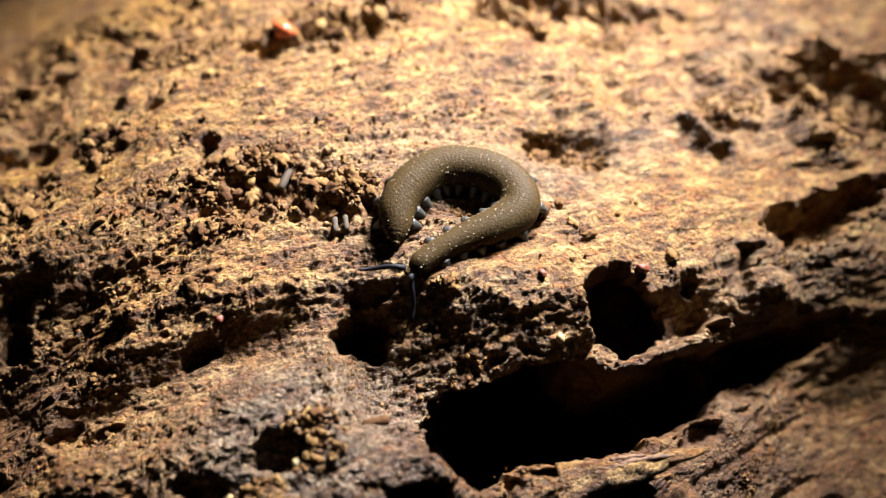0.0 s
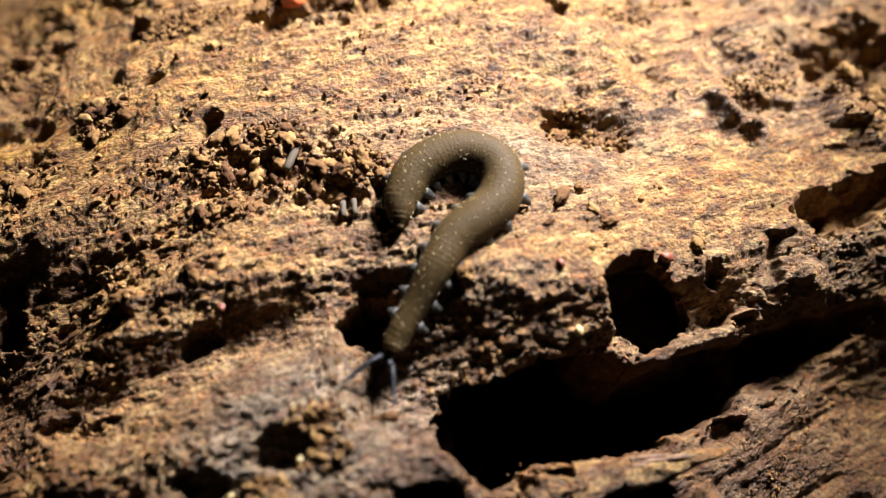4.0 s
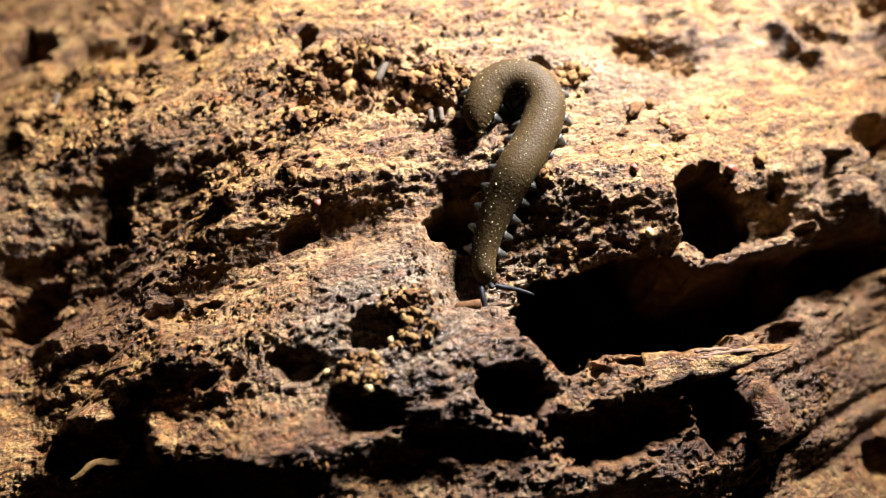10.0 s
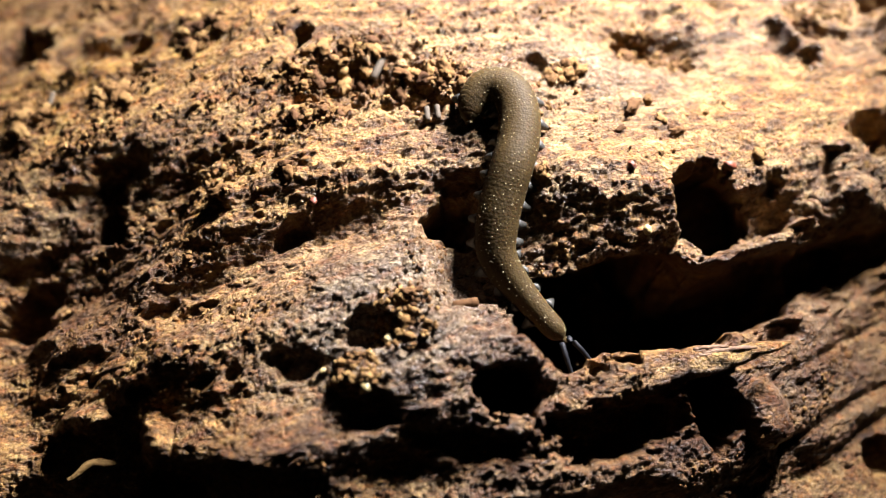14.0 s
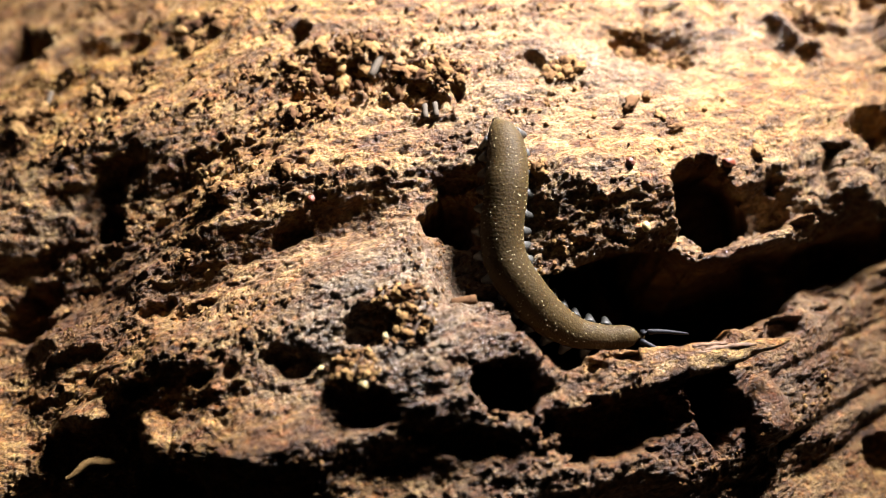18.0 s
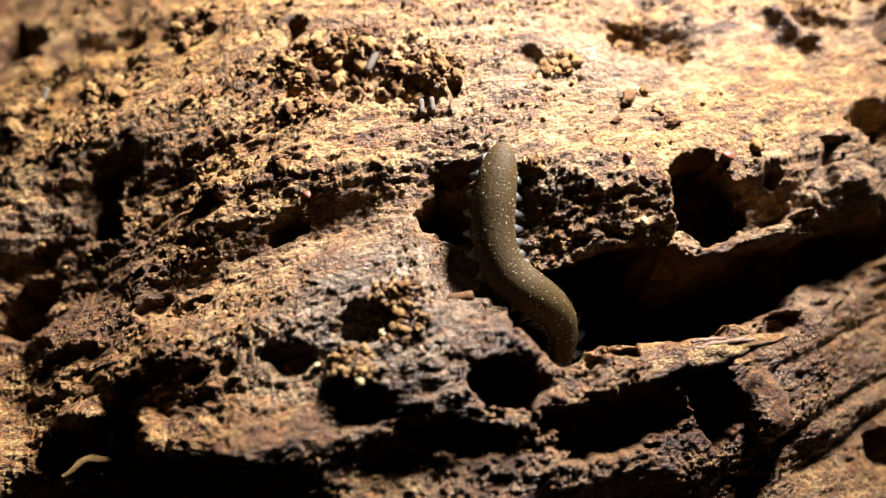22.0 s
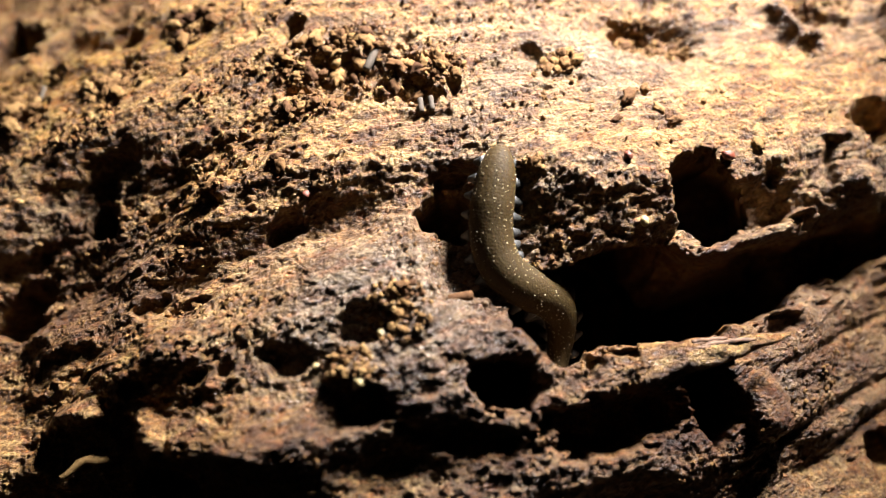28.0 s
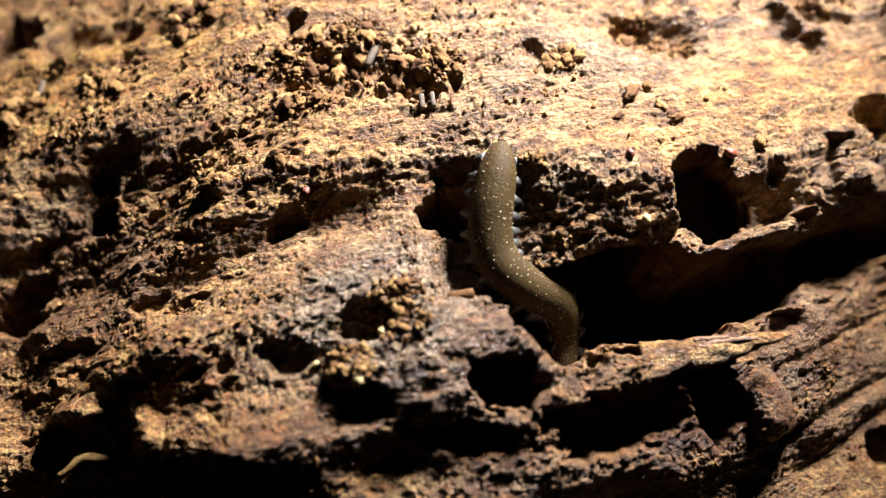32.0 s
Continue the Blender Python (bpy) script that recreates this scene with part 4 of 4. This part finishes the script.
crawl(9, (5.21, 8.47, 3.24), (5.38, 9.50, 3.30), (5.82, 10.56, 3.39), (7.03, 11.99, 3.45), (8.95, 12.80, 3.50), (10.76, 11.94, 3.57), (11.42, 9.87, 3.70), (10.69, 7.77, 3.86), (8.97, 5.86, 4.02), (7.20, 4.02, 4.15), (5.18, 2.37, 3.47), (3.08, 0.55, 2.98), (1.15, -1.21, 2.80), (-0.59, -3.04, 2.83))
crawl(10, (5.10, 8.79, 3.20), (5.27, 9.75, 3.28), (5.78, 10.87, 3.37), (7.05, 12.35, 3.45), (8.90, 12.87, 3.51), (10.62, 12.04, 3.58), (11.28, 9.96, 3.70), (10.40, 7.87, 3.86), (8.81, 5.94, 4.02), (7.00, 4.12, 4.11), (5.32, 2.27, 3.33), (3.79, 0.21, 2.63), (2.74, -1.74, 2.12), (2.26, -3.77, 1.84))
crawl(11, (4.83, 8.92, 3.15), (5.09, 9.85, 3.23), (5.64, 10.96, 3.34), (7.01, 12.38, 3.43), (8.91, 12.92, 3.51), (10.59, 11.93, 3.61), (10.96, 9.75, 3.73), (10.09, 7.69, 3.87), (8.49, 5.90, 3.99), (6.73, 4.10, 3.95), (5.18, 2.20, 3.23), (3.91, 0.00, 2.57), (3.54, -2.56, 2.06), (4.79, -5.61, 1.78))
crawl(12, (4.68, 9.02, 3.15), (4.88, 9.95, 3.22), (5.44, 11.10, 3.33), (6.78, 12.42, 3.43), (8.59, 12.82, 3.51), (10.26, 11.83, 3.61), (10.66, 9.77, 3.74), (9.75, 7.75, 3.87), (8.23, 5.95, 3.96), (6.61, 4.14, 3.88), (5.08, 2.10, 2.98), (4.05, -0.16, 2.00), (4.05, -2.90, 0.96), (6.24, -6.65, 0.09))
crawl(13, (4.60, 8.90, 3.16), (4.85, 9.79, 3.24), (5.41, 10.94, 3.37), (6.72, 12.13, 3.50), (8.47, 12.33, 3.63), (9.68, 11.04, 3.77), (9.77, 8.96, 3.93), (9.01, 6.91, 4.07), (7.68, 4.93, 4.20), (6.32, 3.25, 3.61), (5.00, 1.32, 2.85), (4.04, -0.83, 1.95), (4.31, -3.65, 0.96), (7.39, -8.03, 0.09))
crawl(14, (4.75, 9.70, 3.13), (5.04, 10.42, 3.22), (5.72, 11.41, 3.35), (6.86, 12.19, 3.50), (8.11, 11.92, 3.66), (8.92, 10.67, 3.81), (8.92, 8.76, 3.94), (8.21, 6.49, 4.03), (7.06, 4.42, 4.06), (5.78, 2.43, 3.40), (4.71, 0.43, 2.66), (4.09, -1.93, 1.80), (5.09, -4.84, 0.86), (7.76, -9.83, -0.01))
crawl(14.5, (4.54, 10.31, 3.15), (5.25, 11.05, 3.24), (6.25, 11.70, 3.39), (7.48, 11.74, 3.57), (8.49, 10.65, 3.77), (8.62, 8.80, 3.95), (8.08, 6.46, 4.09), (7.12, 4.33, 4.19), (5.97, 2.47, 3.55), (4.88, 0.57, 2.84), (4.10, -1.48, 2.04), (4.37, -3.87, 1.32), (6.49, -6.31, 0.44), (8.82, -11.74, -0.43))
crawl(16.5, (6.52, 11.23, 3.37), (7.17, 10.63, 3.49), (7.69, 9.25, 3.68), (7.54, 7.20, 3.84), (7.02, 5.19, 3.91), (6.28, 3.29, 3.62), (5.50, 1.52, 3.17), (4.78, -0.22, 2.59), (4.30, -2.08, 1.90), (4.46, -4.24, 1.17), (5.68, -6.52, 0.29), (7.79, -8.77, -0.59), (10.56, -10.65, -0.91), (14.16, -12.08, -0.91))
crawl(17.5, (6.70, 9.70, 3.58), (7.12, 8.73, 3.71), (7.41, 7.26, 3.87), (7.14, 5.49, 3.94), (6.63, 3.68, 3.88), (6.00, 2.13, 3.47), (5.26, 0.49, 2.96), (4.76, -1.20, 2.36), (4.77, -3.25, 1.68), (5.55, -5.58, 0.97), (6.87, -7.69, 0.10), (8.88, -9.43, -0.78), (11.32, -10.65, -0.91), (14.56, -11.58, -0.91))
crawl(19, (7.60, 6.56, 3.97), (7.28, 5.76, 3.94), (6.88, 4.71, 3.83), (6.26, 3.18, 3.59), (5.59, 1.67, 3.22), (5.04, 0.17, 2.75), (4.61, -1.45, 2.23), (4.62, -3.28, 1.64), (5.19, -5.25, 1.01), (6.49, -7.10, -0.54), (7.97, -8.69, -2.09), (9.57, -10.08, -3.64), (11.43, -11.29, -5.19), (13.07, -12.43, -5.27))
crawl(20, (7.38, 6.17, 3.98), (7.07, 5.44, 3.93), (6.62, 4.36, 3.78), (5.91, 2.87, 3.50), (5.26, 1.43, 3.11), (4.74, -0.18, 2.63), (4.42, -1.93, 2.10), (4.62, -3.81, 1.52), (5.46, -5.67, 0.90), (6.69, -7.26, -0.65), (8.12, -8.68, -2.20), (9.43, -10.20, -3.75), (10.34, -11.87, -5.27), (10.43, -13.53, -5.27))
crawl(21, (7.14, 6.01, 3.97), (6.88, 5.26, 3.91), (6.43, 4.21, 3.74), (5.75, 2.82, 3.45), (5.15, 1.36, 3.05), (4.61, -0.25, 2.58), (4.32, -2.10, 2.05), (4.66, -4.12, 1.46), (5.64, -5.86, 0.81), (6.97, -7.23, -0.74), (8.04, -8.66, -2.29), (8.37, -10.35, -3.84), (8.30, -12.26, -5.27), (8.01, -13.80, -5.27))
crawl(22, (7.11, 5.78, 3.96), (6.81, 5.11, 3.88), (6.33, 4.09, 3.69), (5.61, 2.57, 3.38), (5.00, 1.08, 2.96), (4.54, -0.46, 2.47), (4.34, -2.32, 1.91), (4.80, -4.27, 1.26), (6.12, -5.91, 0.49), (7.58, -7.23, -1.06), (8.48, -8.58, -2.61), (8.60, -10.33, -4.15), (7.95, -12.11, -5.27), (7.21, -13.54, -5.27))
crawl(23, (7.09, 5.74, 3.94), (6.75, 5.09, 3.86), (6.26, 4.07, 3.66), (5.55, 2.55, 3.33), (4.94, 1.05, 2.91), (4.49, -0.46, 2.41), (4.31, -2.39, 1.84), (4.80, -4.26, 1.20), (6.12, -5.92, 0.35), (7.78, -7.08, -1.20), (8.95, -8.51, -2.75), (9.45, -10.46, -4.30), (9.21, -12.59, -5.27), (8.72, -14.08, -5.27))
crawl(24, (7.09, 5.76, 3.96), (6.77, 5.04, 3.87), (6.30, 4.02, 3.68), (5.58, 2.51, 3.36), (4.98, 1.01, 2.93), (4.52, -0.49, 2.43), (4.32, -2.36, 1.85), (4.79, -4.28, 1.19), (6.10, -5.92, 0.38), (7.79, -7.09, -1.17), (8.99, -8.52, -2.72), (9.37, -10.43, -4.27), (9.14, -12.57, -5.27), (8.60, -14.04, -5.27))
crawl(25.5, (7.05, 5.75, 3.94), (6.76, 5.10, 3.86), (6.29, 4.08, 3.67), (5.56, 2.55, 3.35), (4.96, 1.06, 2.93), (4.50, -0.45, 2.45), (4.29, -2.33, 1.90), (4.80, -4.26, 1.26), (6.17, -5.89, 0.52), (7.74, -6.97, -1.03), (8.78, -8.34, -2.58), (8.89, -10.30, -4.13), (8.42, -12.24, -5.27), (7.84, -13.70, -5.27))
crawl(28, (6.89, 5.61, 3.88), (6.61, 4.95, 3.80), (6.17, 3.97, 3.62), (5.54, 2.54, 3.30), (4.89, 1.07, 2.88), (4.39, -0.43, 2.37), (4.16, -2.37, 1.80), (4.74, -4.40, 1.16), (6.34, -5.79, -0.07), (7.87, -6.73, -1.62), (8.67, -8.08, -3.17), (8.44, -10.11, -4.65), (7.68, -12.06, -5.27), (7.16, -13.53, -5.27))
crawl(30, (6.81, 5.60, 3.85), (6.52, 4.93, 3.77), (6.05, 3.93, 3.58), (5.39, 2.46, 3.27), (4.76, 0.98, 2.86), (4.26, -0.51, 2.35), (4.06, -2.36, 1.77), (4.66, -4.37, 1.14), (6.25, -5.84, -0.55), (7.81, -6.79, -2.10), (8.76, -8.15, -3.65), (8.68, -10.30, -5.02), (8.12, -12.26, -5.27), (7.55, -13.71, -5.27))
crawl(32, (6.86, 5.60, 3.87), (6.57, 4.96, 3.78), (6.10, 3.94, 3.59), (5.40, 2.44, 3.27), (4.70, 0.94, 2.84), (4.19, -0.60, 2.33), (4.00, -2.41, 1.75), (4.66, -4.38, 1.13), (6.29, -5.84, -0.30), (7.86, -6.77, -1.85), (8.79, -8.19, -3.40), (8.75, -10.43, -4.95), (8.30, -12.42, -5.27), (7.82, -13.90, -5.27))
feel(0, 0, (-2.58, 0.58, -0.14))
feel(0, 1, (-0.91, -2.71, -4.54))
feel(1, 0, (-4.12, 0.52, -2.71))
feel(1, 1, (-0.48, -4.11, -0.80))
feel(2, 0, (-3.49, -0.79, 0.03))
feel(2, 1, (0.18, -4.99, 2.19))
feel(3.5, 0, (-2.09, -1.23, 1.92))
feel(3.5, 1, (-0.56, -3.31, 3.02))
feel(5.5, 0, (-2.75, 0.23, 1.08))
feel(5.5, 1, (-1.43, -2.76, 2.48))
feel(6, 0, (-2.56, 1.63, 0.05))
feel(6, 1, (-0.74, -2.43, 1.31))
feel(7, 0, (-3.87, 2.22, -0.92))
feel(7, 1, (-2.24, -1.38, 0.49))
feel(8, 0, (-3.55, 0.05, 0.15))
feel(8, 1, (0.29, -3.32, 1.59))
feel(9, 0, (-2.38, 0.02, 0.58))
feel(9, 1, (2.71, -1.22, -0.92))
feel(10, 0, (0.07, -1.18, -0.10))
feel(10, 1, (3.91, -0.27, -2.11))
feel(11, 0, (-0.52, -1.05, -1.37))
feel(11, 1, (3.52, -1.54, -3.98))
feel(12, 0, (0.51, -2.00, 0.00))
feel(12, 1, (1.95, -1.42, 0.00))
feel(13, 0, (0.67, -2.31, 0.00))
feel(13, 1, (1.28, -1.94, 0.00))


def middle_line(points, count):
    """Even steps along a smooth line through the points, from its tail to its head."""
    pts = [points[0] * 2 - points[1], *points, points[-1] * 2 - points[-2]]
    fine = []
    for a, b, c, d in zip(pts, pts[1:], pts[2:], pts[3:]):
        for k in range(12):
            s = k / 12
            fine.append(0.5 * (2 * b + (c - a) * s + (2 * a - 5 * b + 4 * c - d) * s * s + (3 * b - a - 3 * c + d) * s**3))
    fine.append(points[-1])
    far = [0.0]
    for a, b in zip(fine, fine[1:]):
        far.append(far[-1] + (b - a).length)
    out = []
    for k in range(count):
        want = far[-1] * k / (count - 1)
        j = max(1, next(i for i, f in enumerate(far) if f >= want - 1e-9))
        s = (want - far[j - 1]) / max(far[j] - far[j - 1], 1e-9)
        out.append(fine[j - 1].lerp(fine[j], s))
    return out


def girth(s):
    """Half the worm's width along it, 0 at the tail and 1 at the head."""
    x = min(1.0, (s + 0.004) / 0.13)
    tail = math.sqrt(1 - (1 - x) ** 2) * (0.8 + 0.2 * min(1.0, s / 0.2))
    head = 1.0 - 0.45 * ease(np.float64((s - 0.58) / 0.38))
    tip = math.sqrt(max(0.0, 1 - max(0.0, (s - 0.955) / 0.047) ** 2))
    return float(GIRTH * tail * head * max(0.25, tip))


def segment_mesh(s, reach):
    """One ring of the body: a short drum with bulging rim, its long way along z, its back along y."""
    bm = bmesh.new()
    sides = 28
    rows = ((-1.0, 0.90), (-0.7, 0.98), (-0.35, 0.998), (0.0, 1.0), (0.35, 0.998), (0.7, 0.98), (1.0, 0.90))
    rings = []
    for z, k in rows:
        r = girth(min(max(s + z * reach / 30, 0), 1)) / 1000
        rings.append([bm.verts.new((r * k * math.cos(2 * math.pi * j / sides), r * k * 0.94 * math.sin(2 * math.pi * j / sides), z * reach / 1000)) for j in range(sides)])
    for a, b in zip(rings, rings[1:]):
        for j in range(sides):
            bm.faces.new((a[j], a[(j + 1) % sides], b[(j + 1) % sides], b[j]))
    bm.faces.new(rings[0][::-1])
    bm.faces.new(rings[-1])
    return bm


def leg_mesh(side):
    """A stubby cone of rings with a small foot, pointing sideways and down."""
    bm = bmesh.new()
    pts = [Vector((side * 0.82 * k / 5, -0.30 * k / 5 - 0.35 * (k / 5) ** 2, 0)) / 1000 for k in range(6)]
    tube(bm, pts, [0.00062, 0.00055, 0.00045, 0.00036, 0.00032, 0.00022], 10)
    return bm


def antenna_mesh(side):
    """A ringed, tapering feeler along z with a blunt tip."""
    bm = bmesh.new()
    pts = [Vector((side * (0.15 * math.sin(math.pi * k / 13) + 0.15 * k / 13), 0.2 * math.sin(2 * math.pi * k / 13), 4.0 * k / 13)) / 1000 for k in range(14)]
    tube(bm, pts, [0.001 * (0.26 - 0.14 * k / 13 + 0.02 * (k % 2)) * (0.6 if k == 13 else 1) for k in range(14)], 10)
    return bm


def build_worm():
    worm = tagged(new("velvet_worm"), "olive-brown velvet worm with pale specks crawling over the rotten wood", "velvet worm")
    worm.matrix_world = Matrix.Translation(mm(0, 0, 0))
    rng = random.Random(5)
    out = []
    for k in range(SEGMENTS):
        s = k / (SEGMENTS - 1)
        seg = part("head" if k == SEGMENTS - 1 else "body_segment", segment_mesh(s, 0.62 if k > 2 else 0.25), SKIN, worm)
        out.append(seg)
        r = girth(s) / 1000
        bm = bmesh.new()
        for _ in range(4):
            a = rng.uniform(0.1, math.pi - 0.1)
            size = rng.uniform(0.02, 0.055) / 1000
            bmesh.ops.create_icosphere(bm, subdivisions=1, radius=size, matrix=Matrix.Translation((r * math.cos(a), r * 0.94 * math.sin(a), rng.uniform(-0.0003, 0.0003))))
        tagged(part("papillae", bm, PEARL, seg, "pale skin papillae"), kind="stuff")
        if 2 <= k <= SEGMENTS - 5 and k % 5 == 0:
            for side in (-1, 1):
                leg = part("leg", leg_mesh(side), LEG, seg, "pale grey stub leg")
                leg.location = (side * r * 0.86, -r * 0.25, 0)
    head = out[-1]
    horns = []
    for side in (-1, 1):
        horn = part("antenna", antenna_mesh(side), FEELER, head, "blue-grey ringed antenna")
        horns.append(horn)
    return worm, out, horns


worm, worm_rings, worm_horns = build_worm()


def ring_pose(line, k):
    """The pose of a ring in the worm's space: z along the body, y out of the log."""
    a, b = line[max(k - 1, 0)], line[min(k + 1, len(line) - 1)]
    place = mm(*line[k])
    ahead = (mm(*b) - mm(*a)).normalized()
    back = axes(line[k].y)[2]
    side = back.cross(ahead).normalized()
    back = ahead.cross(side).normalized()
    m = Matrix((side, back, ahead)).transposed().to_4x4()
    m.translation = place - worm.location
    return m


def motions():
    lines = {t: middle_line(p, SEGMENTS) for t, p in sorted(shapes.items())}
    for k, seg in enumerate(worm_rings):
        walk(seg, [(t, ring_pose(line, k)) for t, line in lines.items()])
    for which, horn in enumerate(worm_horns):
        rows = []
        for t, way in sorted(feelers[which].items()):
            near = min(lines, key=lambda s: abs(s - t))
            head = ring_pose(lines[near], SEGMENTS - 1).to_3x3()
            p = lines[near][-1]
            au, av, an = axes(p.y)
            to = head.inverted() @ (au * way.x + av * way.y + an * (way.z * 0.4)).normalized()
            to.z = max(to.z, 0.25)
            turn = Vector((0, 0, 1)).rotation_difference(to.normalized()).to_matrix().to_4x4()
            base = Vector(((which * 2 - 1) * 0.00035, 0.0001, 0.0003))
            rows.append((t, Matrix.Translation(base) @ turn))
        rows.append((32.0, rows[-1][1]))
        walk(horn, rows)


motions()
